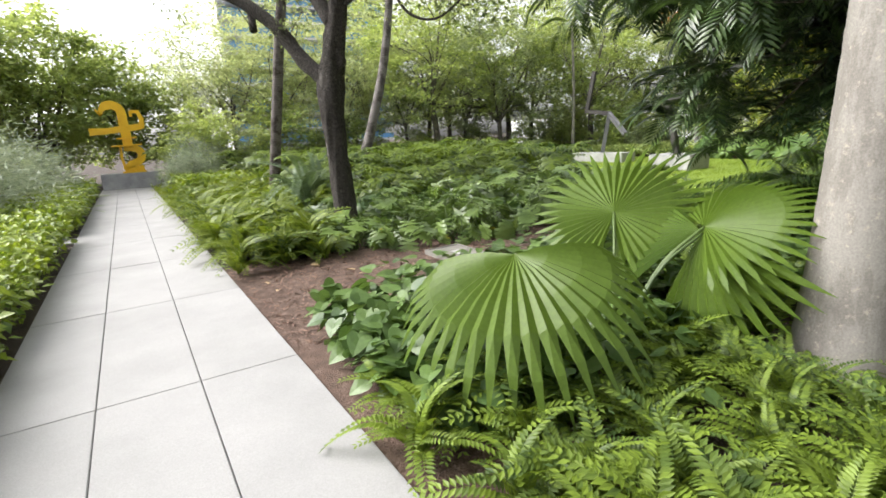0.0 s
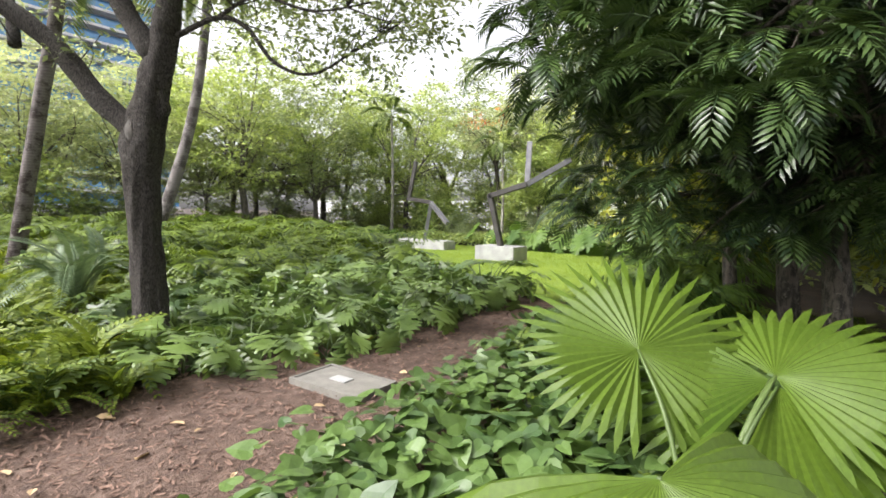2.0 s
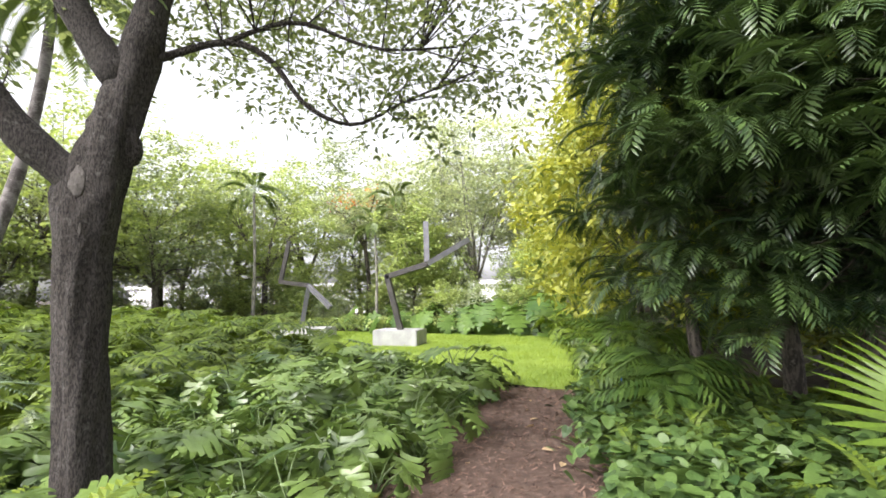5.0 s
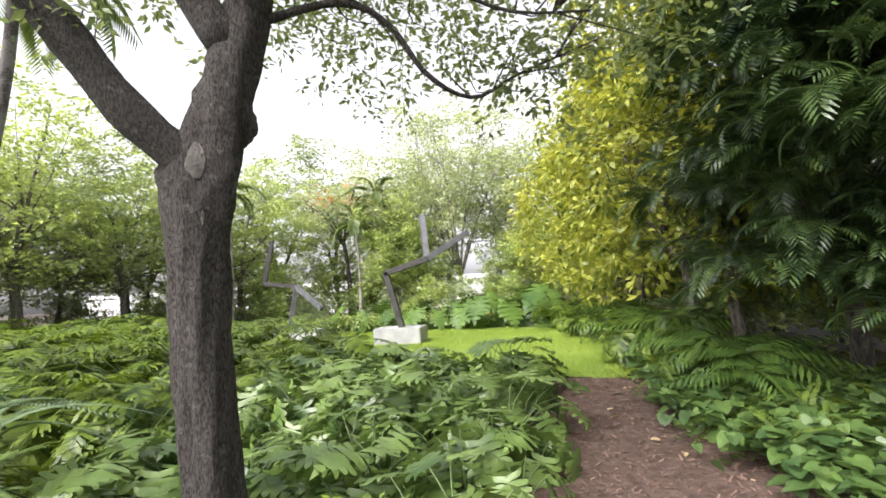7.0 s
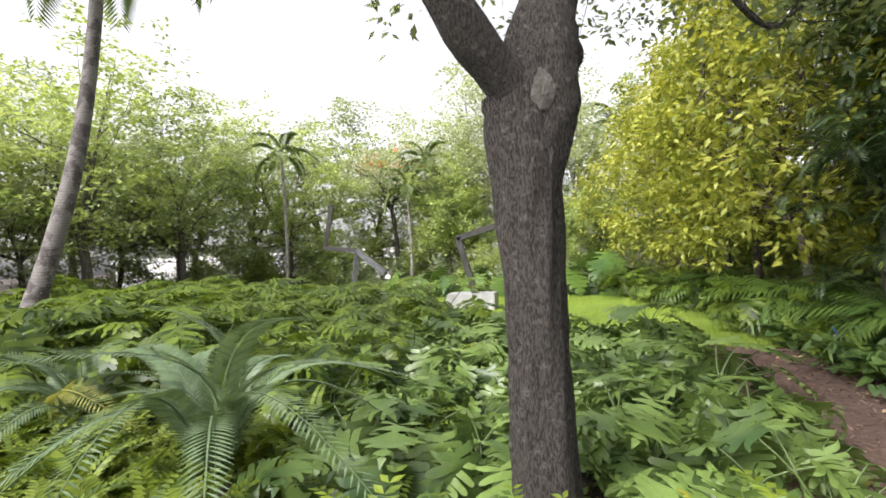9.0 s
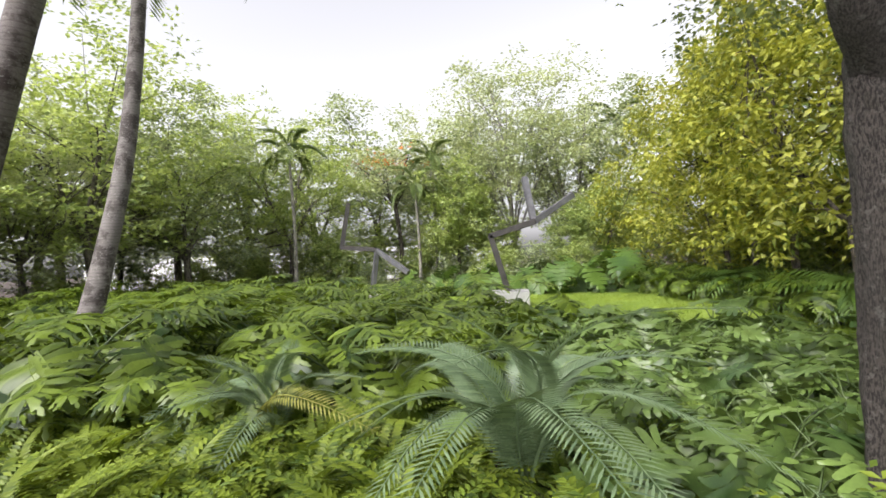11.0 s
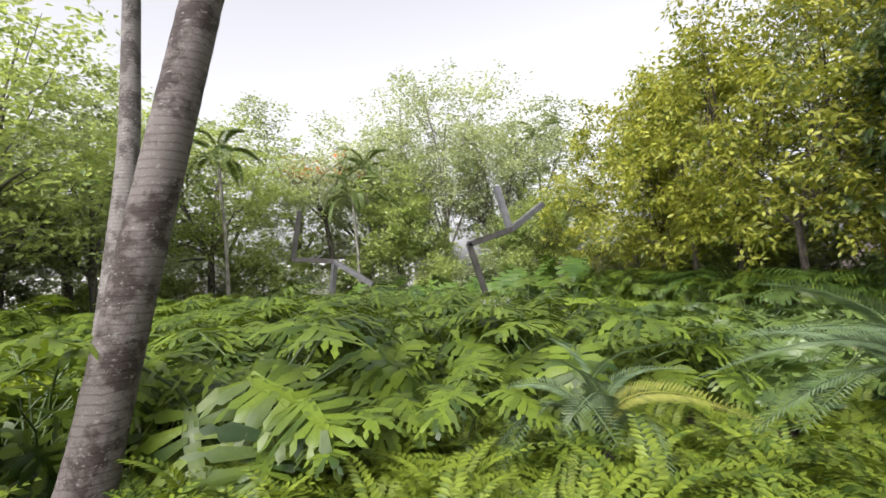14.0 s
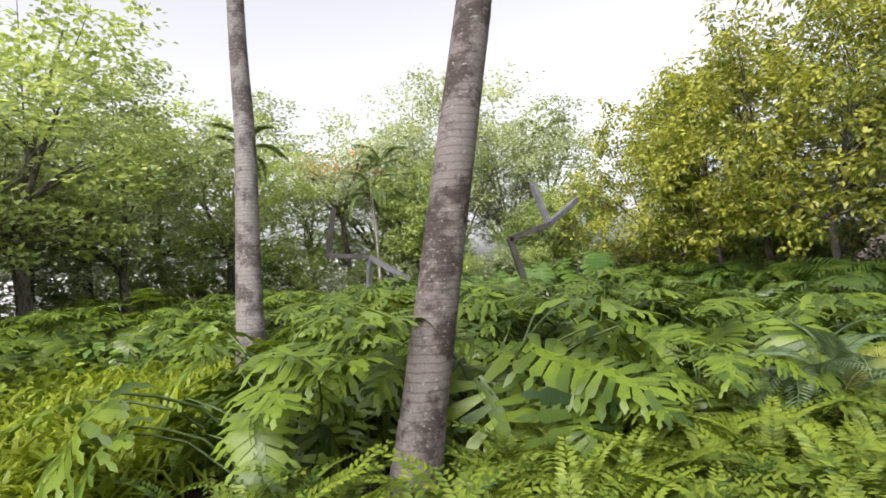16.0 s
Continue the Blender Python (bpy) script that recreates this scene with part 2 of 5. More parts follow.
# ---- mesh helpers ----
def mesh_of(name, v, f, mats, index=None, smooth=False):
    """A mesh from arrays: points, triangles, materials and each triangle's material."""
    v, f = np.asarray(v, np.float32), np.asarray(f, np.int32)
    me = bpy.data.meshes.new(name)
    me.vertices.add(len(v))
    me.vertices.foreach_set("co", v.ravel())
    me.loops.add(len(f) * 3)
    me.loops.foreach_set("vertex_index", f.ravel())
    me.polygons.add(len(f))
    me.polygons.foreach_set("loop_start", np.arange(0, len(f) * 3, 3, dtype=np.int32))
    me.polygons.foreach_set("loop_total", np.full(len(f), 3, dtype=np.int32))
    for m in mats if isinstance(mats, (list, tuple)) else [mats]:
        me.materials.append(m)
    if index is not None:
        me.polygons.foreach_set("material_index", np.asarray(index, np.int32))
    me.polygons.foreach_set("use_smooth", np.full(len(f), smooth))
    me.update(calc_edges=True)
    return me


def join(*pieces):
    """Joins (points, triangles) pairs."""
    vs, fs, n = [], [], 0
    for v, f in pieces:
        vs.append(np.asarray(v, float))
        fs.append(np.asarray(f, int) + n)
        n += len(v)
    return np.concatenate(vs), np.concatenate(fs)


def scatter(template, places, turns, sizes):
    """Copies of a (points, triangles) template at places, turned by 3x3 matrices, scaled."""
    v, f = template
    v = np.asarray(v, float)
    out = np.einsum("nij,kj->nki", turns, v) * np.asarray(sizes)[:, None, None] + np.asarray(places)[:, None, :]
    tri = (np.asarray(f)[None] + (np.arange(len(places)) * len(v))[:, None, None]).reshape(-1, 3)
    return out.reshape(-1, 3), tri


def turns_of(way, up):
    """Matrices whose y axis is way and whose z axis leans to up."""
    y = way / np.linalg.norm(way, axis=1, keepdims=True)
    x = np.cross(y, up)
    x /= np.linalg.norm(x, axis=1, keepdims=True) + 1e-9
    return np.stack([x, y, np.cross(x, y)], 2)


def spin(a, tip=0.0):
    """Leaf turned to azimuth a (radians), raised by tip."""
    way = np.stack([np.sin(a) * np.cos(tip), np.cos(a) * np.cos(tip), np.sin(tip) + 0 * a], 1)
    return turns_of(way, np.tile([0.0, 0.0, 1.0], (len(a), 1)) + rng.normal(0, 0.25, (len(a), 3)))


def tube(points, radii, sides=10, cap=True):
    """A tube along a line of points."""
    p, r = np.asarray(points, float), np.asarray(radii, float)
    d = np.gradient(p, axis=0)
    d /= np.linalg.norm(d, axis=1, keepdims=True) + 1e-9
    ref = np.array([1.0, 0.0, 0.0]) if abs(d[0, 0]) < 0.8 else np.array([0.0, 1.0, 0.0])
    u = np.cross(d, ref)
    u /= np.linalg.norm(u, axis=1, keepdims=True)
    w = np.cross(d, u)
    a = np.linspace(0, 2 * np.pi, sides, endpoint=False)
    v = (p[:, None] + r[:, None, None] * (np.cos(a)[None, :, None] * u[:, None] + np.sin(a)[None, :, None] * w[:, None])).reshape(-1, 3)
    f = []
    for i in range(len(p) - 1):
        for k in range(sides):
            a0, a1 = i * sides + k, i * sides + (k + 1) % sides
            f += [(a0, a1, a1 + sides), (a0, a1 + sides, a0 + sides)]
    if cap:
        v = np.vstack([v, p[-1:], p[:1]])
        e, n = (len(p) - 1) * sides, len(v) - 2
        f += [(e + k, e + (k + 1) % sides, n) for k in range(sides)] + [((k + 1) % sides, k, n + 1) for k in range(sides)]
    return v, np.array(f)


def curve(points, n):
    """A smooth line through points, n samples."""
    p = np.asarray(points, float)
    t = np.linspace(0, len(p) - 1, n)
    ext = np.vstack([2 * p[0] - p[1], p, 2 * p[-1] - p[-2]])
    out = []
    for s in t:
        i = min(int(s), len(p) - 2)
        u, (a, b, c, d) = s - i, ext[i:i + 4]
        out.append(0.5 * ((2 * b) + (c - a) * u + (2 * a - 5 * b + 4 * c - d) * u * u + (3 * b - a - 3 * c + d) * u ** 3))
    return np.array(out)


def box_mesh(name, size, mat, bevel=0.01, at=(0, 0, 0)):
    bm = bmesh.new()
    bmesh.ops.create_cube(bm, size=1)
    for v in bm.verts:
        v.co = Vector((v.co.x * size[0] + at[0], v.co.y * size[1] + at[1], v.co.z * size[2] + at[2]))
    if bevel:
        bmesh.ops.bevel(bm, geom=bm.edges[:], offset=bevel, segments=2, affect="EDGES")
    me = bpy.data.meshes.new(name)
    bm.to_mesh(me)
    bm.free()
    me.materials.append(mat)
    return me


def part(name, me, parent, label="", m=None):
    ob = new(name, me)
    ob.parent = parent
    if m is not None:
        ob.matrix_basis = m
    return tagged(ob, label)


def thing(name, label, category, at=(0, 0, 0), group="", kind="", me=None):
    ob = new(name, me)
    ob.location = at
    return tagged(ob, label, category, group, kind)


# ---- leaves ----
def leaf_blade(width=0.28, fold=0.06, droop=0.12):
    """A pointed leaf of length 1 along y, folded at its midrib."""
    w, z = width, fold
    v = [(0, 0, 0), (w * .8, .22, z), (0, .25, 0), (-w * .8, .22, z), (w, .5, z - droop * .3), (0, .52, -droop * .25), (-w, .5, z - droop * .3),
         (w * .6, .78, z - droop * .7), (0, .8, -droop * .6), (-w * .6, .78, z - droop * .7), (0, 1, -droop)]
    f = [(0, 1, 2), (0, 2, 3), (2, 1, 4), (2, 4, 5), (3, 2, 5), (3, 5, 6), (5, 4, 7), (5, 7, 8), (6, 5, 8), (6, 8, 9), (8, 7, 10), (9, 8, 10)]
    return np.array(v, float), np.array(f)


def leaf_mid(width=0.28, fold=0.06, droop=0.12):
    """A leaf of four triangles, folded at its midrib and bent down at the tip."""
    v = [(0, 0, 0), (width, .42, fold - droop * .2), (0, .5, -droop * .25), (-width, .42, fold - droop * .2), (0, 1, -droop)]
    return np.array(v, float), np.array([(0, 1, 2), (0, 2, 3), (2, 1, 4), (3, 2, 4)])


def leaf_small(width=0.3, fold=0.08):
    v = [(0, 0, 0), (width, .45, fold), (0, 1, -.06), (-width, .45, fold)]
    return np.array(v, float), np.array([(0, 1, 2), (0, 2, 3)])


def heart_leaf():
    """A heart-shaped leaf, length 1."""
    out = [(0, 0), (.22, -.14), (.42, -.05), (.48, .18), (.4, .45), (.22, .75), (0, 1)]
    v, f = [(0, .15, -.03), (0, .55, -.02)], []
    for s in (1, -1):
        n = len(v)
        v += [(s * x, y, .05 * abs(x) / .4 - .12 * max(0, y) ** 2) for x, y in out]
        for i in range(len(out) - 1):
            tri = (0 if i < 3 else 1, n + i, n + i + 1)
            f.append(tri if s > 0 else tri[::-1])
        tri = (0, n + 3, 1)
        f.append(tri if s > 0 else tri[::-1])
    return np.array(v, float), np.array(f)


def lobed_leaf(lobes, half, sinus, notch, droop=0.25, wave=0.0, seed=0, blunt=0.7, rag=0.1):
    """A leaf cut into lobes on both sides of its rib, length about 1: half is the blade's half width, sinus how deep the cuts reach."""
    r = np.random.default_rng(seed)
    v, f = [], []
    ys = np.linspace(-0.02, 0.95, lobes + 1)
    prof = lambda y: half * (math.sin(math.pi * min(1, max(0, 0.16 + 0.86 * y))) ** 0.75)
    hz = lambda x, y: -droop * y * y - droop * 0.5 * (x / half) ** 2 * half + wave * math.sin(9 * y + 3 * x)
    for y in ys:
        v.append((0, y, hz(0, y) - 0.02))
    for s in (1, -1):
        for i in range(lobes):
            y0, y1 = ys[i], ys[i + 1]
            ym, hw = (y0 + y1) / 2, (y1 - y0) / 2
            w = prof(ym) * r.uniform(1 - rag * 1.2, 1 + rag * 0.8)
            inner = w * (1 - sinus)
            lift = 0.6 * (ym - 0.25) * w + (0.0 if ym > 0.2 else -0.3 * w)
            n = len(v)
            for q, k in ((0, 1.0), (0.5, 1 - notch), (0.88, (1 - notch) * blunt), (1.04, 0.12)):
                x, yc = inner + (w - inner) * q, ym + lift * (0.3 + 0.7 * q * q)
                for e, up in ((-1, 0.0), (0, 0.005), (1, 0.0)):
                    v.append((s * x, yc + e * hw * k, hz(x, yc) + up + 0.006 * r.normal() * q * q))
            tris = [(i, n, n + 1), (i, n + 1, i + 1), (i + 1, n + 1, n + 2)]
            for c in range(3):
                o = n + 3 * c
                tris += [(o, o + 3, o + 4), (o, o + 4, o + 1), (o + 1, o + 4, o + 5), (o + 1, o + 5, o + 2)]
            f += tris if s > 0 else [t[::-1] for t in tris]
    n = len(v)
    v += [(0.09, 0.98, hz(0, .98)), (-0.09, 0.98, hz(0, .98)), (0, 1.12, hz(0, 1.12))]
    f += [(lobes, n, n + 2), (lobes, n + 2, n + 1)]
    return np.array(v, float), np.array(f)


def cut_leaf(seed, lobes=7, half=0.5, droop=0.22):
    """A broad leaf cut almost to its rib into wavy lobes, each with side fingers; length about 1."""
    r = np.random.default_rng(seed)
    sag = lambda x, y: -droop * max(0, y) ** 2 - 0.45 * droop * (x / half) ** 2 + 0.03 * math.sin(11 * y + 5 * x + seed)
    v, f = [], []

    def fan(points, tris, flip):
        n = len(v)
        v.extend((x, y, sag(x, y) + dz) for x, y, dz in points)
        f.extend(tuple(n + k for k in (t[::-1] if flip else t)) for t in tris)

    ys = np.linspace(-0.04, 1.0, 8)
    w = 0.075 * np.sin(np.pi * np.clip(0.2 + 0.78 * ys, 0, 1)) + 0.012
    fan([(sg * a, y, 0.0 if sg else -0.02) for y, a in zip(ys, w) for sg in (-1, 0, 1)],
        [t for i in range(7) for k in (0, 1) for t in ((3 * i + k, 3 * i + k + 1, 3 * i + k + 4), (3 * i + k, 3 * i + k + 4, 3 * i + k + 3))], False)
    for sg in (1, -1):
        for i in range(lobes):
            q = (i + 0.5) / lobes
            a = math.radians(118 - 92 * q + r.normal() * 5)
            size = half * (0.72 + 0.5 * math.sin(math.pi * min(1, q + 0.15))) * r.uniform(0.82, 1.12)
            wide = 0.033 * r.uniform(0.85, 1.25)
            base = -0.02 + 0.98 * q
            c, d = math.sin(a), math.cos(a)
            put = lambda u, t, dz=0.0: (sg * (0.03 + u * size * c - t * d), base + u * size * d + t * c, dz)
            pts = [put(0, -wide), put(0, wide), put(0.42, -wide * 0.8), put(0.42, 0, -0.012), put(0.42, wide * 0.8), put(0.72, -wide * 0.55), put(0.72, wide * 0.55), put(1.0 + 0.1 * r.random(), 0, -0.03),
                   put(0.64, wide * 2.1, -0.01), put(0.56, -wide * 2.0, -0.01), put(0.9, wide * 1.25, -0.02), put(0.86, -wide * 1.25, -0.02)]
            fan(pts, [(0, 3, 2), (0, 1, 3), (1, 4, 3), (2, 3, 5), (3, 6, 5), (3, 4, 6), (5, 6, 7), (1, 8, 4), (4, 8, 6), (0, 2, 9), (2, 5, 9), (6, 10, 7), (5, 7, 11)], sg > 0)
    return np.array(v, float), np.array(f)


def pinnate(pairs, length, leaflet, width, arch=0.35, angle=60, up=0.1, taper=0.5, start=0.12, stem=0.012, sag=0.0, blade=None, ribs=2):
    """A feather-shaped frond along y: a rib that arches over, with pairs of leaflets."""
    s = np.linspace(0, 1, 12)
    rise = length * (0.55 * np.sin(s * np.pi * 0.5) * arch - arch * 1.1 * s ** 2.6)
    rib = np.stack([0 * s, length * (s - 0.12 * arch * s ** 3), rise], 1)
    pieces = [tube(rib[::ribs], (stem * (1.05 - 0.85 * s))[::ribs], 3, False)]
    u = np.linspace(start, 0.985, pairs)
    at = np.stack([np.interp(u, s, rib[:, k]) for k in range(3)], 1)
    d = np.stack([np.interp(u, s, np.gradient(rib[:, k])) for k in range(3)], 1)
    d /= np.linalg.norm(d, axis=1, keepdims=True)
    size = leaflet * (np.sin(np.pi * np.clip(0.14 + 0.8 * (u - start) / (1 - start), 0, 1)) ** taper)
    tmpl = blade if blade is not None else leaf_small(width, 0.04)
    a = np.radians(angle) * (1 - 0.35 * u)
    nrm = np.cross(np.tile([1.0, 0, 0], (pairs, 1)), d)
    for side in (1, -1):
        way = np.sin(a)[:, None] * np.array([[side, 0.0, 0.0]]) + np.cos(a)[:, None] * d + (up - sag) * nrm
        pieces.append(scatter(tmpl, at, turns_of(way, nrm + np.array([[side * 0.25, 0, 0]])), size))
    return join(*pieces)


def fan_leaf(n, radius, spread, cut, cup=0.2, droop=0.3):
    """A pleated fan of n fingers that part towards their tips; hub at the origin, opening along y."""
    a = np.radians(np.linspace(-spread, spread, n * 2 + 1))
    v, f = [(0, 0, 0)], []
    ring = []
    for k, b in enumerate(a):
        pleat = 0.018 * radius * (1 if k % 2 else -1)
        rr = radius * cut * (0.93 + 0.07 * math.cos(b))
        row = []
        for q in (0.35, 0.7, 1.0):
            r = rr * q
            row.append(len(v))
            v.append((r * math.sin(b), r * math.cos(b), cup * r * (0.4 + 0.6 * math.cos(b)) - droop * r * r / radius + pleat * q))
        ring.append(row)
    for k in range(len(a) - 1):
        p, q = ring[k], ring[k + 1]
        f += [(0, q[0], p[0]), (p[0], q[0], q[1]), (p[0], q[1], p[1]), (p[1], q[1], q[2]), (p[1], q[2], p[2])]
    for k in range(1, len(a) - 1, 2):
        b = a[k]
        tip = radius * (0.9 + 0.14 * math.cos(b)) * (1 + 0.04 * math.sin(k * 2.3))
        mid = 0.5 * (tip + radius * cut)
        n0 = len(v)
        for r, wd in ((mid, 0.62),):
            half = wd * (a[1] - a[0]) * radius * cut * 0.92
            for sg in (-1, 1):
                v.append((r * math.sin(b) + sg * half * math.cos(b), r * math.cos(b) - sg * half * math.sin(b), cup * r * (0.4 + 0.6 * math.cos(b)) - droop * 1.12 * r * r / radius - 0.012 * radius))
        v.append((tip * math.sin(b), tip * math.cos(b), cup * tip * (0.4 + 0.6 * math.cos(b)) - droop * 1.35 * tip * tip / radius))
        l, c, r_ = ring[k - 1][2], ring[k][2], ring[k + 1][2]
        f += [(l, c, n0), (c, n0 + 1, n0), (c, r_, n0 + 1), (n0, n0 + 1, n0 + 2)]
    return np.array(v, float), np.array(f)


# ---- trees ----
def crown_clumps(r, centre, radii, count, hollow=0.55, low=-0.75):
    """Centres of leaf clumps, most of them near the crown's uneven outside."""
    d = r.normal(size=(count * 3, 3))
    d /= np.linalg.norm(d, axis=1, keepdims=True)
    d = d[d[:, 2] > low][:count]
    lump = 1 + 0.22 * np.sin(3.1 * d[:, 0] + 2.3 * d[:, 2] + centre[0]) + 0.16 * np.sin(5.3 * d[:, 1] - 4.1 * d[:, 2] + centre[1])
    q = (hollow + (1 - hollow) * r.random(len(d)) ** 0.6) * lump
    return np.asarray(centre) + d * q[:, None] * np.asarray(radii)


def leaves_round(r, clumps, per, size, leaf, spread, flat=0.6, jitter=0.35, hang=0.0):
    """Leaves in clumps; each clump is a small flattened spray."""
    n = len(clumps) * per
    c = np.repeat(clumps, per, 0)
    off = r.normal(size=(n, 3)) * np.array([1, 1, flat]) * spread * np.repeat(r.uniform(0.6, 1.35, len(clumps)), per)[:, None]
    way = off / (spread + 1e-6) * 0.7 + r.normal(size=(n, 3)) * 0.6
    way[:, 2] = way[:, 2] * 0.5 - hang
    up = np.tile([0.0, 0.0, 1.0], (n, 1)) + r.normal(size=(n, 3)) * jitter
    return scatter(leaf, c + off, turns_of(way, up), size * r.uniform(0.65, 1.3, n))


def tree_wood(r, base, fork, clumps, radius, limbs=7, lean=(0, 0), sides=9, twig=0.25):
    """Trunk to the fork, limbs, and thin boughs to the clumps; a piece of the clumps hangs on each limb."""
    base, fork = np.asarray(base, float), np.asarray(fork, float)
    mid = (base + fork) / 2 + np.array([r.normal() * 0.1, r.normal() * 0.1, 0])
    n = 9
    line = curve([base, mid, fork], n)
    pieces = [tube(line, radius * (1 + 0.5 * np.exp(-np.linspace(0, 8, n) * 1.6)) * np.linspace(1, 0.75, n), sides)]
    ends = clumps[r.choice(len(clumps), min(limbs, len(clumps)), replace=False)]
    lines = []
    for e in ends:
        k = (fork + e) / 2 + r.normal(size=3) * 0.2 + np.array([0, 0, 0.15])
        start = fork - np.array([0, 0, r.uniform(0, 0.3)])
        l = curve([start, k, e], 8)
        lines.append(l)
        pieces.append(tube(l, radius * np.linspace(0.5, 0.09, 8), 6))
    for c in clumps[: int(len(clumps) * twig)]:
        l = lines[int(np.argmin([np.min(np.linalg.norm(q - c, axis=1)) for q in lines]))]
        s = l[r.integers(2, 7)]
        m = (s + c) / 2 + r.normal(size=3) * 0.12
        pieces.append(tube(curve([s, m, c], 5), radius * np.linspace(0.16, 0.03, 5), 4, False))
    return join(*pieces)


def tree(name, label, at, height, crown, leaf_mat, bark, seed, leaf_size=0.16, clumps=150, per=80, trunk=0.16, spread=0.42, low=-0.75, hollow=0.5, leaf=None, group="", flat=0.6, limbs=7, fork=None, twig=0.25, cz=None):
    r = np.random.default_rng(seed)
    rx, ry, rz = crown
    c = (0, 0, cz if cz is not None else height - rz)
    cl = crown_clumps(r, c, crown, clumps, hollow, low)
    wood = tree_wood(r, (0, 0, -0.1), (r.normal() * 0.2, r.normal() * 0.2, fork or max(0.8, height - 1.7 * rz)), cl, trunk, limbs, twig=twig)
    tufts = np.repeat(cl, 4, 0) + r.normal(size=(len(cl) * 4, 3)) * spread * np.array([1, 1, flat])
    lv = leaves_round(r, tufts, per // 4, leaf_size, leaf if leaf is not None else leaf_small(0.3), spread * 0.42, flat)
    ob = thing(name, label, "tree", at, group)
    part("trunk", mesh_of("trunk", *wood, bark, smooth=True), ob)
    part("crown", mesh_of("crown", *lv, leaf_mat), ob)
    return ob


def palm(name, label, line, radii, fronds, frond_len, bark, group="", droop=1.0, bands=0.0, sides=16, seed=1, leaf_mat=None):
    """A palm: ringed trunk along the given line and a crown of separate fronds."""
    r = np.random.default_rng(seed)
    n = 60
    l = curve(line, n)
    rad = np.interp(np.linspace(0, 1, n), np.linspace(0, 1, len(radii)), radii)
    rad = rad * (1 + bands * np.where(np.arange(n) % 2, 1, -1) + r.normal(0, bands * 0.6, n))
    ob = thing(name, label, "palm tree", tuple(l[0]), group)
    v, f = tube(l - l[0], rad, sides)
    part("trunk", mesh_of("trunk", v, f, bark, smooth=True), ob)
    if fronds:
        me = mesh_of("frond", *pinnate(34, frond_len, frond_len * 0.3, 0.05, 0.55 * droop, 55, 0.0, 0.4, 0.18, 0.02, 0.35), leaf_mat or PALM_LEAF)
        top = l[-1] - l[0]
        for k in range(fronds):
            a = k * 2.399 + r.normal() * 0.1
            up = 60 - 95 * (k / fronds) ** 0.8
            part("frond", me, ob, "", pose(*top, up, 0, math.degrees(a)))
    return ob


# ---- ground, lawn, mulch ----
def sheet(name, inside, x0, x1, y0, y1, step, height, mat, label, category):
    """A fine ground sheet over the cells whose middle is inside."""
    xs, ys = np.arange(x0, x1 + 1e-6, step), np.arange(y0, y1 + 1e-6, step)
    gx, gy = np.meshgrid(xs, ys, indexing="ij")
    v = np.stack([gx, gy, height(gx, gy)], 2).reshape(-1, 3)
    n, f = len(ys), []
    for i in range(len(xs) - 1):
        for j in range(n - 1):
            if inside(xs[i] + step / 2, ys[j] + step / 2):
                a = i * n + j
                f += [(a, a + n, a + n + 1), (a, a + n + 1, a + 1)]
    ob = new(name, mesh_of(name, v, f, mat, smooth=True))
    return tagged(ob, label, category, "", "structure")


def mulch_low(x):
    return 3.95 + 0.25 * math.sin(x * 0.9 + 2.0) if x > 0.85 else 3.6


def mulch_high(x):
    return 5.95 + 0.12 * math.sin(x * 1.7)


def in_mulch(x, y):
    return 0.8 < x < 8.9 and (mulch_low(x) - 0.5 < y < mulch_high(x) + 0.6 or (x < 1.7 and y < 5))


def in_lawn(x, y):
    edge = 8.85 + 0.25 * math.sin(y * 1.3)
    if y > 6.1:
        edge = 9.3 + 0.42 * (y - 6.1)
    return edge < x < 20.6 + 0.5 * math.sin(y * 0.5) and 3.6 < y < 18.0


g = 600.0
ground = new("ground", mesh_of("ground", [(-g, -g, -0.03), (g, -g, -0.03), (g, g, -0.03), (-g, g, -0.03)], [(0, 1, 2), (0, 2, 3)], SOIL))
tagged(ground, "dark bare soil under the planting beds", "ground", "", "structure")
bump2 = lambda x, y: 0.018 * np.sin(5.1 * x + 1.7 * y) * np.sin(3.7 * y - 1.1 * x) + 0.012 * np.sin(13 * x + 5 * y) * np.sin(11 * y)
sheet("mulch_path", in_mulch, 0.8, 9.0, -3.0, 6.8, 0.1, lambda x, y: 0.012 + 0.5 * bump2(x, y), MULCH, "brown shredded bark mulch footpath between planting beds", "footpath")
sheet("lawn", in_lawn, 8.5, 21.4, 3.5, 18.0, 0.125, lambda x, y: 0.03 + 0.6 * bump2(x * 0.3, y * 0.3), GRASS, "short bright green mown lawn", "lawn")

# mulch chips and grass blades
n = 9000
px, py = rng.uniform(0.85, 8.9, n), rng.uniform(3.5, 6.5, n)
chip = (np.array([(0, 0, 0), (.12, .1, .06), (.1, .9, .02), (-.1, 1, .05), (-.12, .1, 0)], float), np.array([(0, 1, 2), (0, 2, 3), (0, 3, 4)]))
v, f = scatter(chip, np.stack([px, py, 0.02 + 0 * px], 1), spin(rng.uniform(0, 6.28, n), rng.normal(0.1, 0.2, n)), rng.uniform(0.025, 0.075, n))
tagged(new("mulch_chips", mesh_of("mulch_chips", v, f, CHIP)), "loose brown bark chips on the mulch path", "mulch", "", "stuff")
n = 60000
px, py = rng.uniform(8.6, 21, n), rng.uniform(3.6, 17, n)
ok = np.array([in_lawn(a, b) for a, b in zip(px, py)])
px, py = px[ok], py[ok]
blade = (np.array([(-.1, 0, 0), (.1, 0, 0), (.02, .25, 1)], float), np.array([(0, 1, 2)]))
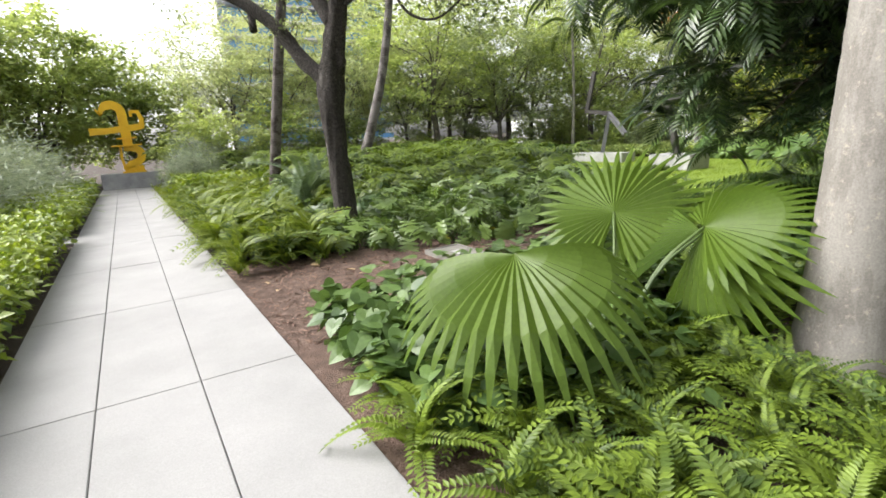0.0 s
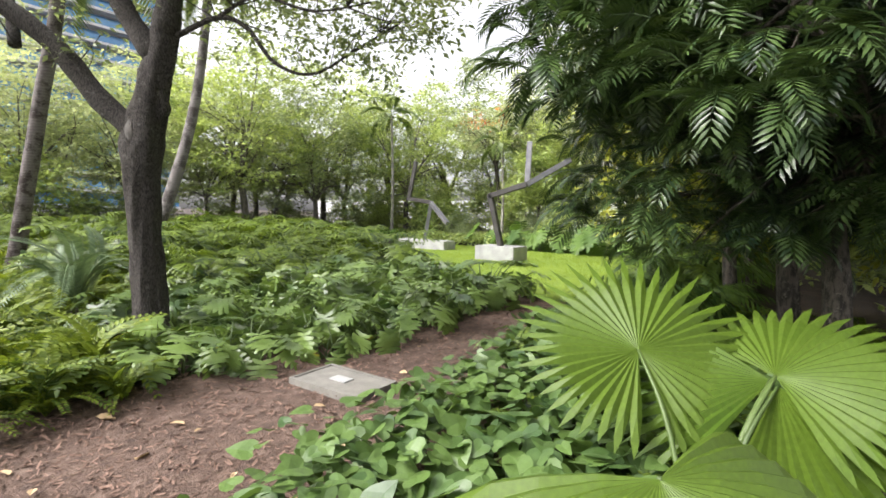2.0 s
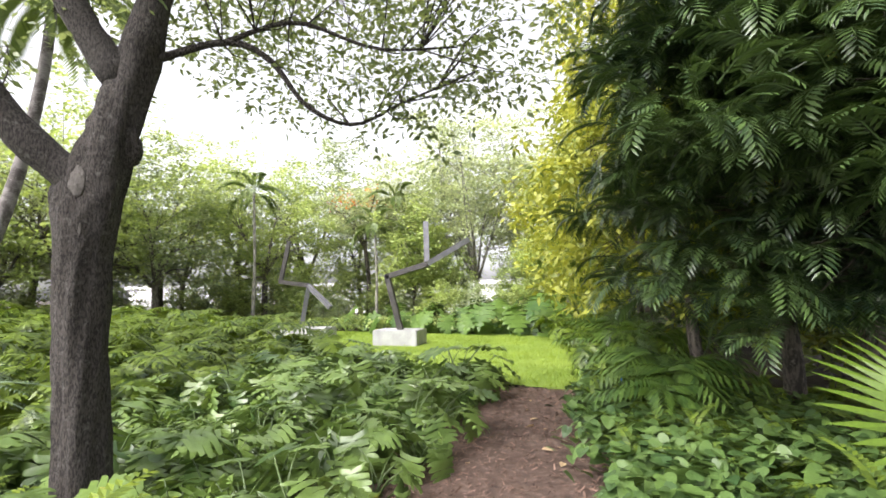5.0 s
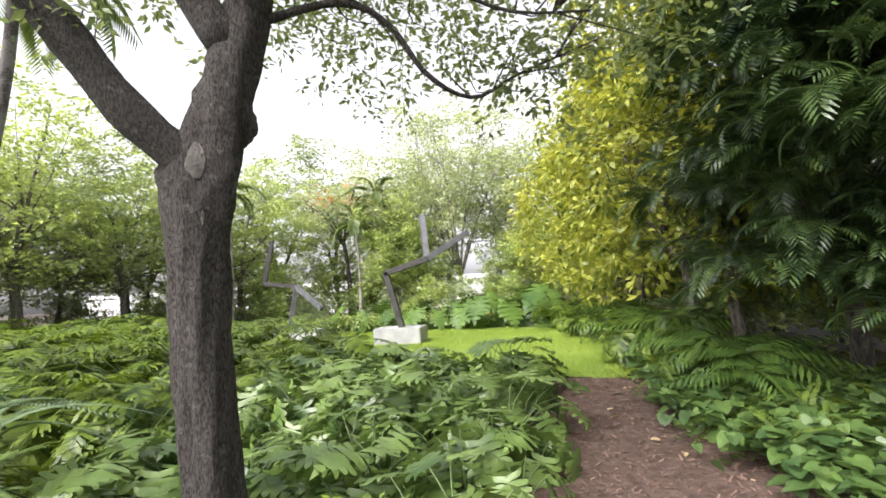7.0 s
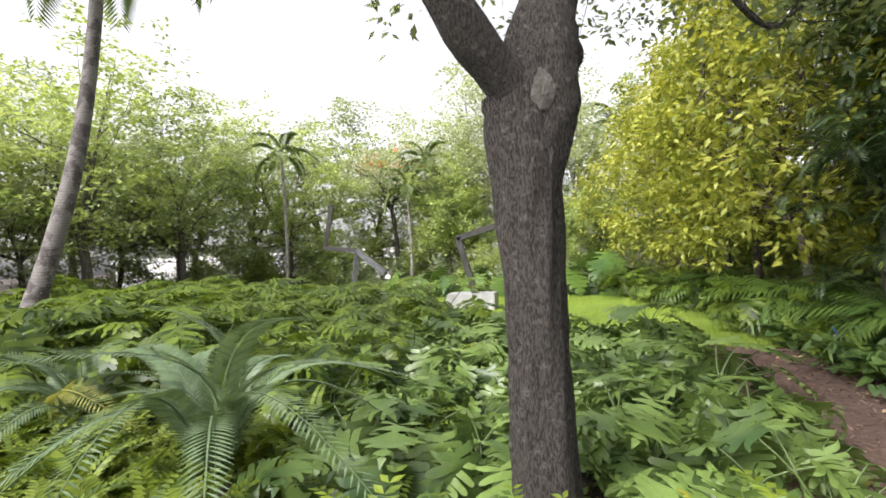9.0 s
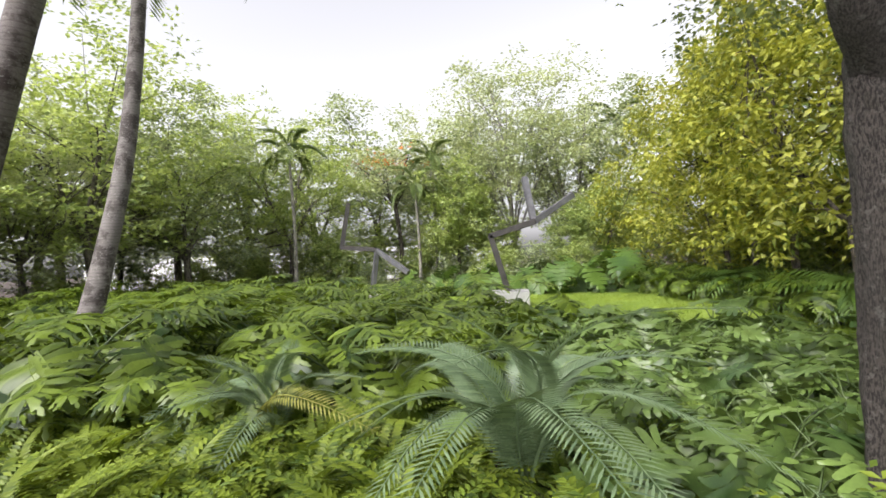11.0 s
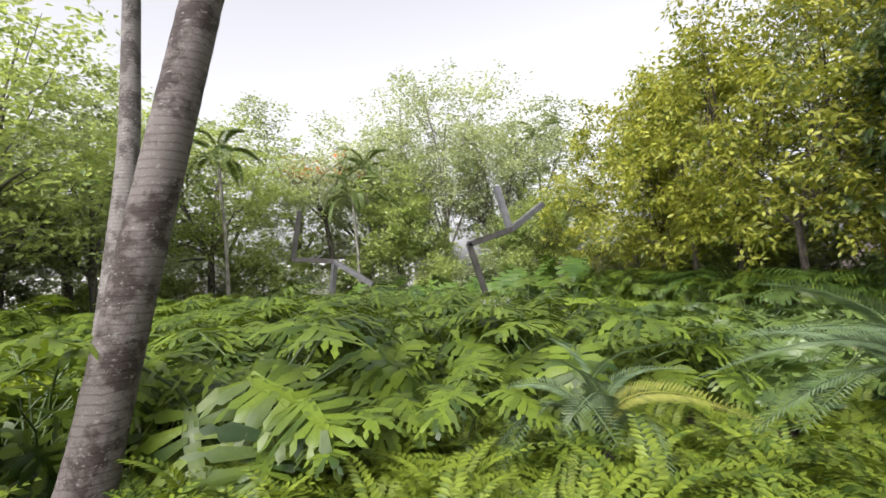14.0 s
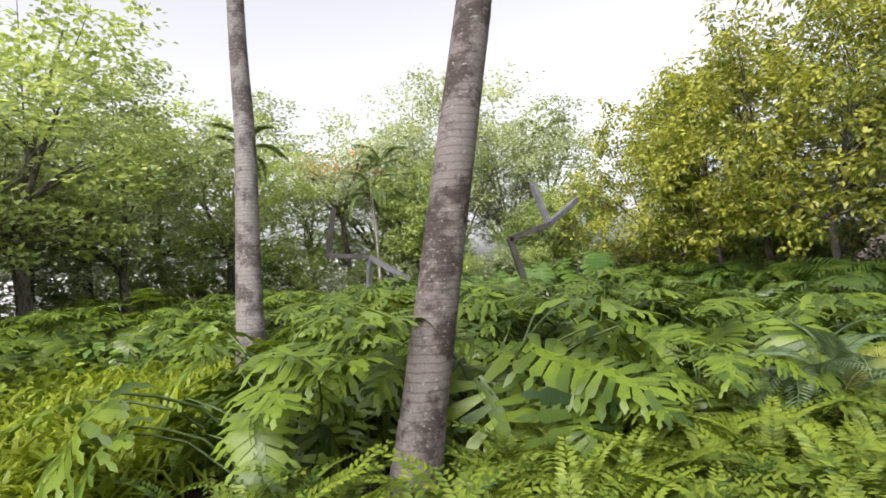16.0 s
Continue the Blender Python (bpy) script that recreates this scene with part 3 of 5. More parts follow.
t = turns_of(np.stack([np.sin(px * 91), np.cos(px * 91), 0 * px], 1), np.tile([0, 0, 1.0], (len(px), 1)) + rng.normal(0, 0.3, (len(px), 3)))
v, f = scatter(blade, np.stack([px, py, 0.02 + 0 * px], 1), t, rng.uniform(0.04, 0.08, len(px)))
tagged(new("grass_blades", mesh_of("grass_blades", v, f, BLADE)), "short green lawn grass blades", "grass", "", "stuff")

# ---- plinth and yellow sculpture at the path's end ----
plinth = thing("plinth", "low grey stone plinth at the end of the path", "plinth", (0.15, 25.1, 0), me=box_mesh("plinth", (2.1, 1.1, 0.66), STONE, 0.02, (0, 0, 0.33)))


def slab_bar(points, width, depth):
    """A flat bar that follows a line in the xz plane."""
    p = np.asarray(points, float)
    d = np.gradient(p, axis=0)
    d /= np.linalg.norm(d, axis=1, keepdims=True)
    nrm = np.stack([-d[:, 1], d[:, 0]], 1)
    w = np.broadcast_to(np.asarray(width, float), (len(p),))
    v = []
    for q, m, h in zip(p, nrm, w):
        for s, e in ((1, 1), (-1, 1), (-1, -1), (1, -1)):
            v.append((q[0] + s * m[0] * h / 2, e * depth / 2, q[1] + s * m[1] * h / 2))
    f = []
    for i in range(len(p) - 1):
        for k in range(4):
            a, b = i * 4 + k, i * 4 + (k + 1) % 4
            f += [(a, b, b + 4), (a, b + 4, a + 4)]
    e = (len(p) - 1) * 4
    f += [(0, 2, 1), (0, 3, 2), (e, e + 1, e + 2), (e, e + 2, e + 3)]
    return np.array(v), np.array(f)


arcs = lambda cx, cz, r, a0, a1, n=14: [(cx + r * math.cos(math.radians(a)), cz + r * math.sin(math.radians(a))) for a in np.linspace(a0, a1, n)]
sculpture = thing("yellow_sculpture", "tall bright yellow painted abstract metal sculpture on the stone plinth", "sculpture", (0.25, 25.1, 0.66))
for nm, line, w, dp in (
    ("post", [(0.0, 0.9), (0.0, 1.5), (-0.02, 2.1), (-0.02, 2.4)], [0.34, 0.36, 0.36, 0.34], 0.3),
    ("hook", [(-0.02, 2.35)] + arcs(-0.38, 2.42, 0.36, 0, 190, 14) + [(-0.92, 2.62)], [0.34] * 10 + [0.28, 0.22, 0.18, 0.14, 0.1, 0.06], 0.26),
    ("cross_arm", [(-1.25, 1.72), (-0.6, 1.75), (0.0, 1.82), (0.62, 1.9)], [0.3, 0.24, 0.26, 0.24], 0.24),
    ("side_hook", [(0.6, 1.82), (0.66, 2.2), (0.55, 2.5), (0.3, 2.5), (0.28, 2.3)], [0.2, 0.18, 0.16, 0.16, 0.1], 0.2),
    ("upper_disc", [(-0.36, 1.42), (0.36, 1.46)], 0.06, 0.5),
    ("lower_disc", [(-0.6, 1.12), (0.0, 1.13), (0.5, 1.16)], 0.06, 0.7),
    ("brace", [(-0.28, 1.1), (-0.3, 0.6), (-0.2, 0.05)], 0.1, 0.12),
    ("scroll", [(0.05, 1.1)] + arcs(0.14, 0.72, 0.3, 90, -80, 12) + [(0.0, 0.36), (-0.18, 0.2), (0.0, 0.12), (0.45, 0.14)], 0.3, 0.34),
    ("foot", [(-0.35, 0.03), (0.5, 0.03)], 0.08, 0.6),
):
    part(nm, mesh_of(nm, *slab_bar(line, w, dp), YELLOW), sculpture)

# ---- utility lid in the mulch ----
lid = thing("utility_lid", "weathered concrete utility box lid set in the mulch", "manhole cover", (3.4, 5.05, 0.0))
part("lid_slab", box_mesh("lid_slab", (0.46, 0.8, 0.07), LID, 0.012, (0, 0, 0.03)), lid)
part("rim", mesh_of("rim", *join(*[box for box in [(np.array([(a, b, c) for a in (x - w / 2, x + w / 2) for b in (y - d / 2, y + d / 2) for c in (0.0, 0.073)]), np.array([(0, 1, 3), (0, 3, 2), (4, 6, 7), (4, 7, 5), (0, 4, 5), (0, 5, 1), (2, 3, 7), (2, 7, 6), (1, 5, 7), (1, 7, 3)])) for x, y, w, d in ((0.25, 0, 0.03, 0.86), (-0.25, 0, 0.03, 0.86), (0, 0.415, 0.47, 0.03), (0, -0.415, 0.47, 0.03))]]), LID), lid)
part("name_plate", box_mesh("name_plate", (0.12, 0.2, 0.01), WHITE_STONE, 0.002, (0, 0.02, 0.07)), lid, "pale blank plate")

# ---- two beam sculptures on white blocks, on the lawn ----
def beam(name, a, b, width, parent, origin, mat):
    a, b = Vector(a), Vector(b)
    d = b - a
    me = box_mesh(name, (width, width, d.length + width * 0.5), mat, 0.012)
    q = d.to_track_quat("Z", "Y").to_matrix().to_4x4()
    return part(name, me, parent, "", Matrix.Translation((a + b) / 2 - Vector(origin)) @ q)


block = thing("stone_block", "low white stone block on the lawn under a beam sculpture", "block", (15.6, 9.85, 0), me=box_mesh("stone_block", (1.1, 1.5, 0.52), WHITE_STONE, 0.025, (0, 0, 0.26)), group="sculpture blocks")
block2 = thing("stone_block", "long low white stone block on the lawn", "block", (17.9, 14.9, 0), me=box_mesh("stone_block", (0.9, 2.7, 0.42), WHITE_STONE, 0.025, (0, 0, 0.21)), group="sculpture blocks")
O2 = (15.35, 9.75, 0.52)
s2 = thing("beam_sculpture", "grey weathered steel beam sculpture with a forked top", "sculpture", O2, "beam sculptures")
for a, b, mat in (((15.35, 9.75, 0.55), (15.35, 10.2, 2.25), DARK_BEAM), ((15.35, 10.2, 2.25), (15.35, 8.85, 2.62), DARK_BEAM), ((15.4, 8.85, 2.62), (15.95, 9.05, 4.05), BEAM), ((15.4, 8.8, 2.65), (15.9, 7.6, 3.42), BEAM)):
    beam("beam", a, b, 0.18, s2, O2, mat)
O1 = (17.7, 14.75, 0.42)
s1 = thing("beam_sculpture", "low grey steel beam sculpture with bent legs", "sculpture", O1, "beam sculptures")
for a, b, mat in (((17.7, 14.75, 0.45), (17.85, 14.55, 2.05), BEAM), ((17.85, 14.55, 2.05), (17.3, 13.3, 1.2), BEAM), ((17.85, 14.6, 2.08), (18.1, 16.0, 2.24), DARK_BEAM), ((18.1, 16.0, 2.24), (18.2, 15.7, 3.9), DARK_BEAM)):
    beam("beam", a, b, 0.17, s1, O1, mat)

# ---- the oak ----
OAK = np.array([2.88, 7.57, 0.0])
oak = thing("oak_tree", "oak with dark furrowed bark, a low fork and small leaves", "tree", tuple(OAK))
r = np.random.default_rng(11)
n = 40
line = curve([(0.05, -0.02, -0.1), (0.02, 0, 0.6), (-0.03, 0.02, 1.5), (-0.04, 0.02, 2.15), (0.0, -0.05, 2.6), (0.08, -0.16, 3.15), (0.14, -0.24, 3.6)], n)
zz = line[:, 2]
rad = np.interp(zz, [-0.1, 0.1, 0.5, 1.4, 1.9, 2.2, 2.5, 2.9, 3.6], [0.215, 0.185, 0.168, 0.158, 0.17, 0.205, 0.205, 0.16, 0.13])
v, f = tube(line, rad, 28)
ang = np.arctan2(v[:, 1], v[:, 0])
wob = 0.035 * np.exp(-((v[:, 2] - 2.35) / 0.22) ** 2) * np.sin(ang * 3 + 1.2) + 0.022 * np.exp(-((v[:, 2] - 2.75) / 0.15) ** 2) * np.sin(ang * 2 - 0.8) + 0.012 * np.sin(ang * 5 + v[:, 2] * 2.1) + 0.01 * np.sin(ang * 11 - v[:, 2] * 3.7) + 0.006 * np.sin(ang * 23 + v[:, 2] * 11)
out = v - np.stack([np.interp(v[:, 2], zz, line[:, 0]), np.interp(v[:, 2], zz, line[:, 1]), v[:, 2]], 1)
v = v + out / (np.linalg.norm(out, axis=1, keepdims=True) + 1e-6) * wob[:, None]
part("trunk", mesh_of("trunk", v, f, OAK_BARK, smooth=True), oak)
limb_lines = [
    (curve([(-0.03, 0.02, 2.4), (-0.3, 0.3, 2.74), (-0.62, 0.6, 3.3), (-1.15, 0.95, 3.75), (-1.9, 1.4, 4.05), (-2.9, 2.1, 4.6)], 26), np.linspace(0.13, 0.06, 26)),
    (curve([(0.12, -0.22, 3.45), (0.2, -0.35, 4.2), (0.45, -0.5, 5.1), (0.6, -0.7, 6.2)], 16), np.linspace(0.14, 0.05, 16)),
    (curve([(0.08, -0.14, 3.2), (-0.12, 0.12, 3.7), (-0.3, 0.35, 4.4), (-0.35, 0.6, 5.4), (-0.6, 0.9, 6.4)], 16), np.linspace(0.13, 0.04, 16)),
    (curve([(0.14, -0.25, 3.4), (0.4, -0.75, 3.62), (0.55, -1.05, 3.5), (0.7, -1.3, 3.15), (0.95, -1.6, 3.05), (1.2, -1.95, 3.3), (1.3, -2.6, 3.55)], 24), np.linspace(0.032, 0.008, 24)),
    (curve([(0.4, -0.72, 3.62), (0.5, -1.3, 3.75), (0.7, -1.9, 3.55), (0.95, -2.5, 3.6)], 14), np.linspace(0.022, 0.008, 14)),
    (curve([(0.2, -0.3, 4.0), (0.9, -0.6, 4.7), (1.7, -1.0, 5.0), (2.4, -1.6, 5.2)], 14), np.linspace(0.08, 0.02, 14)),
    (curve([(-0.9, 0.7, 3.22), (-0.8, 1.2, 4.0), (-0.6, 1.9, 4.6)], 10), np.linspace(0.06, 0.02, 10)),
]
for l, rr in limb_lines:
    part("limb", mesh_of("limb", *tube(l, rr * (1 + 0.06 * np.sin(np.arange(len(l)) * 1.7)), 12), OAK_BARK, smooth=True), oak)
cl = np.vstack([
    crown_clumps(r, (0.4, -0.7, 5.6), (3.0, 3.0, 2.0), 230, 0.35, -0.98),
    np.array([(1.0, -1.6, 3.35), (1.15, -1.9, 3.45), (1.3, -2.3, 3.4), (1.25, -2.7, 3.6), (0.8, -1.35, 3.55), (0.6, -1.0, 3.7), (1.0, -2.4, 3.8), (0.9, -2.0, 3.6), (1.6, -2.2, 3.7), (0.45, -0.75, 3.4), (1.5, -2.7, 3.9), (1.9, -2.4, 4.0), (0.7, -1.7, 3.9), (0.3, -0.9, 4.0), (1.3, -3.0, 4.0), (2.0, -1.8, 4.1), (1.7, -1.4, 4.2), (-0.3, 0.5, 3.35), (0.5, 0.1, 3.5), (-0.1, 1.0, 3.6), (-1.9, 1.9, 4.1), (0.8, 1.0, 4.2), (0.9, -2.9, 3.5), (1.1, -2.1, 3.2), (1.6, -2.6, 3.5), (1.5, -1.9, 3.5), (0.4, -1.3, 4.1), (0.5, -1.9, 4.2), (0.9, -1.2, 4.2), (1.8, -2.9, 3.7), (1.3, -1.5, 3.7), (2.2, -2.2, 3.7), (0.5, -2.5, 4.1), (1.6, -3.2, 4.2), (-0.6, 1.3, 3.9), (-0.2, 0.2, 3.7)]),
])
tufts = np.repeat(cl, 5, 0) + r.normal(size=(len(cl) * 5, 3)) * 0.24
v, f = leaves_round(r, tufts, 20, 0.08, leaf_mid(0.23, 0.03, 0.12), 0.09, 0.85, 0.6, 0.15)
part("crown", mesh_of("crown", v, f, OAK_LEAF), oak)
pieces = []
for c in cl:
    k = min(limb_lines, key=lambda q: np.min(np.linalg.norm(q[0] - c, axis=1)))[0]
    i = int(np.argmin(np.linalg.norm(k - c, axis=1)))
    s = k[max(0, i - 2)]
    pieces.append(tube(curve([s, (s + c) / 2 + r.normal(size=3) * 0.1, c + r.normal(size=3) * 0.1], 6), np.linspace(0.008, 0.002, 6), 4, False))
part("branchwork", mesh_of("branchwork", *join(*pieces), OAK_BARK), oak)
for (sx, sy, sz), sc in (((-0.182, -0.05, 2.42), 0.1), ((-0.168, -0.035, 2.1), 0.09), ((-0.172, 0.06, 2.26), 0.07), ((-0.07, -0.175, 2.28), 0.08)):
    bm = bmesh.new()
    bmesh.ops.create_icosphere(bm, subdivisions=3, radius=1)
    for w in bm.verts:
        q = 1 + 0.18 * noise.noise(w.co * 2.2)
        w.co = Vector((w.co.x * q * sc * 0.32, w.co.y * q * sc * 0.85, w.co.z * q * sc * 1.1))
    me = bpy.data.meshes.new("scar")
    bm.to_mesh(me)
    bm.free()
    me.materials.append(SCAR)
    part("scar", me, oak, "pale healed branch scar", Matrix.Translation((sx, sy, sz)))

for (sx, sy, sz), sc in (((0.07, -0.2, 2.72), 0.11), ((-0.1, 0.15, 2.34), 0.11)):
    bm = bmesh.new()
    bmesh.ops.create_icosphere(bm, subdivisions=4, radius=1)
    for w in bm.verts:
        q = 1 + 0.3 * noise.noise(w.co * 1.8 + Vector((sz, sx, sy))) + 0.08 * noise.noise(w.co * 6)
        w.co = Vector((w.co.x * q * sc * 0.85, w.co.y * q * sc * 0.85, w.co.z * q * sc * 1.35))
    me = bpy.data.meshes.new("burl")
    bm.to_mesh(me)
    bm.free()
    me.polygons.foreach_set("use_smooth", np.full(len(me.polygons), True))
    me.materials.append(OAK_BARK)
    part("burl", me, oak, "rounded bark burl", Matrix.Translation((sx, sy, sz)))

# ---- palms ----
palm("coconut_palm", "leaning palm with a stained grey-brown ringed trunk among split-leaf plants", [(3.54, 14.86, -0.1), (3.6, 14.71, 0.6), (3.7, 14.47, 1.7), (3.82, 14.2, 2.9), (3.92, 13.98, 3.9), (4.1, 13.7, 5.4), (4.2, 13.5, 7.5)], [0.2, 0.155, 0.145, 0.14, 0.135, 0.125, 0.11], 15, 2.8, BROWN_PALM_BARK, "tall palms", 1.0, 0.007, 20, 3)
palm("slender_palm", "tall slender leaning palm with a pale trunk", [(6.8, 16.45, -0.1), (7.1, 16.47, 0.7), (7.55, 16.53, 1.8), (8.15, 16.58, 3.6), (8.6, 16.68, 5.4), (8.9, 16.72, 7.5), (9.0, 16.72, 9.5)], [0.22, 0.19, 0.17, 0.155, 0.14, 0.13, 0.11], 14, 2.8, PALM_BARK, "tall palms", 1.0, 0.005, 16, 4)
palm("royal_palm", "thick smooth pale grey palm trunk in the ferns", [(3.42, 1.04, -0.1), (3.42, 1.04, 0.4), (3.43, 1.03, 1.2), (3.46, 1.02, 2.5), (3.48, 1.0, 4.5), (3.48, 1.0, 7.5)], [0.3, 0.25, 0.22, 0.2, 0.19, 0.17], 12, 3.0, ROYAL_BARK, "", 1.0, 0.006, 24, 5)

# ---- fan palm beside the path ----
fan_palm = thing("fan_palm", "young fan palm with broad pleated light green leaves", "palm", (2.55, 2.0, 0))
fan_big = mesh_of("fan", *fan_leaf(38, 0.74, 172, 0.58, 0.1, 0.12), FAN)
fan_low = mesh_of("fan", *fan_leaf(26, 0.82, 118, 0.66, 0.05, 0.42), FAN)
fan_up = mesh_of("fan", *fan_leaf(26, 0.68, 105, 0.66, 0.12, 0.18), FAN)
fan_half = mesh_of("fan", *fan_leaf(13, 0.78, 48, 0.66, 0.1, 0.2), FAN)
root = Vector((2.55, 2.0, 0.05))
def facing(hub, tip, normal):
    """A leaf's pose: it opens towards tip and its upper side looks along normal."""
    y = Vector(tip).normalized()
    x = y.cross(Vector(normal)).normalized()
    m = Matrix((x, y, x.cross(y))).transposed().to_4x4()
    return Matrix.Translation(hub) @ m


foot = Vector((2.55, 2.0, 0))
for me, hub, tip, nrm in (
    (fan_big, (3.02, 2.4, 0.9), (0.5, 0.3, 0.5), (-0.5, -0.22, 0.8)),
    (fan_low, (1.75, 2.05, 0.86), (-0.5, -0.6, -0.25), (-0.3, -0.2, 0.9)),
    (fan_up, (3.15, 1.78, 0.85), (0.45, -0.62, 0.32), (-0.5, 0.15, 0.75)),
    (fan_half, (3.13, 1.8, 0.83), (-0.15, 0.75, -0.12), (-0.6, -0.1, 0.7)),
    (fan_half, (3.11, 1.77, 0.81), (-0.35, -0.45, -0.75), (-0.85, 0.1, 0.3)),
):
    hub = Vector(hub)
    part("fan_leaf", me, fan_palm, "", facing(hub - foot, tip, nrm))
    stem = curve([root - foot, (root + hub) / 2 - foot + Vector((0, 0, 0.15)), hub - foot], 10)
    part("stalk", mesh_of("stalk", *tube(stem, np.linspace(0.016, 0.009, 10), 6), STALK, smooth=True), fan_palm)

# ---- cycads ----
def cycad(at, length, fronds, seed, label, old=-1, low=26, turn=0.0):
    """A cycad: a short scaly stem and stiff feather fronds that rise and arch over."""
    r = np.random.default_rng(seed)
    ob = thing("cycad", label, "cycad", at, "cycads")
    part("trunk", mesh_of("trunk", *tube([(0, 0, -0.05), (0, 0, 0.08), (0, 0, 0.16), (0, 0, 0.24)], [0.14, 0.17, 0.15, 0.07], 14), DARK_BARK), ob)
    blade = leaf_mid(0.056, 0.012, 0.12)
    for k in range(fronds):
        q = k / (fronds - 1)
        size = length * r.uniform(0.85, 1.08)
        me = mesh_of("frond", *pinnate(int(40 * size + 8), size, 0.12 + 0.03 * length, 0.05, 0.5 + 0.5 * q + r.uniform(0, 0.2), 72, 0.16, 0.45, 0.14, 0.011, 0.0, blade, 1), OLD_FROND if k == old else CYCAD)
        part("frond", me, ob, "yellowing old frond" if k == old else "", pose(0, 0, 0.2, 80 - (80 - low) * q ** 0.6 + r.normal() * 4, r.normal() * 12, turn + k * 137.5 + r.normal() * 10))
    return ob


cycad((2.86, 9.55, 0), 1.5, 17, 21, "large cycad with stiff arching grey-green fronds")
cycad((3.66, 11.5, 0), 0.98, 14, 22, "smaller cycad with arching green fronds among ferns", 9)

# ---- planting beds ----
def spots(x0, x1, y0, y1, gap, keep=None, seed=0, jitter=0.42):
    """An uneven grid of planting places."""
    r = np.random.default_rng(seed)
    pts = []
    for i, x in enumerate(np.arange(x0, x1, gap)):
        for y in np.arange(y0 + (gap / 2 if i % 2 else 0), y1, gap):
            p = (x + r.uniform(-jitter, jitter) * gap, y + r.uniform(-jitter, jitter) * gap)
            if keep is None or keep(*p):
                pts.append(p)
    return pts


def far_from(x, y, places, d):
    return all((x - a) ** 2 + (y - b) ** 2 > d * d for a, b in places)


TRUNKS = [(2.92, 7.52), (3.56, 14.8), (6.9, 16.45), (3.42, 1.04)]
CYCADS = [(2.86, 9.55), (3.66, 11.5)]


def stalked_leaf(blade, stalk_len, size, tilt, blade_mat, seed):
    """A leaf blade on a bowed stalk; the stalk starts at the origin and leans along y."""
    bv, bf = blade
    line = curve([(0, 0, 0), (0, 0.18 * stalk_len, 0.62 * stalk_len), (0, 0.5 * stalk_len, 0.95 * stalk_len)], 5)
    sv, sf = tube(line, np.linspace(0.011, 0.006, 5), 4, False)
    c, s = math.cos(math.radians(tilt)), math.sin(math.radians(tilt))
    w = bv * size
    w = np.stack([w[:, 0], w[:, 1] * c - w[:, 2] * s, w[:, 1] * s + w[:, 2] * c], 1) + line[-1]
    v, f = join((sv, sf), (w, bf))
    return mesh_of("leaf", v, f, [STALK, blade_mat], [0] * len(sf) + [1] * len(bf), True)


def clump_plant(name, label, category, group, mes, fronds, seed, lean=(0, 28), lift=0.0):
    """One plant: leaves of its own round a crown at the ground."""
    r = np.random.default_rng(seed)
    ob = thing(name, label, category, (0, 0, 0), group)
    for k in range(fronds):
        a = k * 137.5 + r.normal() * 20
        part("leaf", mes[k % len(mes)], ob, "", pose(r.normal() * 0.05, r.normal() * 0.05, lift, -r.uniform(*lean), r.normal() * 14, a))
    return ob


def plant_out(protos, pts, seed, size=(0.85, 1.2), z=0.0, grow=lambda x, y: 1.0):
    """Copies of the plants at all places; the first of each stands at its own."""
    r = np.random.default_rng(seed)
    for i, (x, y) in enumerate(pts):
        m = pose(x, y, z, r.normal() * 4, r.normal() * 4, r.uniform(0, 360)) @ Matrix.Scale(r.uniform(*size) * grow(x, y), 4)
        if i < len(protos):
            protos[i].matrix_basis = m
        else:
            copy_thing(protos[i % len(protos)], m)


# monstera along the mulch
mon = [lobed_leaf(6, 0.6, s, 0.08, 0.3, 0.06, k, 0.75) for k, s in enumerate((0.42, 0.34, 0.5))]
mon_mes = [stalked_leaf(mon[k % 3], h, s, t, MONSTERA, k) for k, (h, s, t) in enumerate(((0.4, 0.29, -20), (0.52, 0.33, -48), (0.3, 0.27, -35), (0.58, 0.3, 4), (0.46, 0.26, -66)))]
protos = [clump_plant("monstera", "low monstera with broad glossy split leaves", "plant", "monstera bed", mon_mes[k % 2:] + mon_mes[: k % 2], 11, 30 + k, (0, 34)) for k in range(3)]
pts = spots(2.0, 9.3, 5.85, 9.6, 0.46, lambda x, y: far_from(x, y, TRUNKS, 0.4) and far_from(x, y, CYCADS, 0.7) and (x > 2.6 or y < 7.2) and (x > 3.0 or y > 6.3) and x < 8.6 + 0.3 * (y - 6), 31)
plant_out(protos, pts, 32, (0.8, 1.12), grow=lambda x, y: 1.0 + 0.3 * min(1, max(0, (x - 5.0) / 2.5)))

# split-leaf philodendron farther along
def in_lime(x, y):
    return 2.2 < x < 9.2 and 16.8 + 0.2 * math.sin(2.2 * x) < y < 21.0


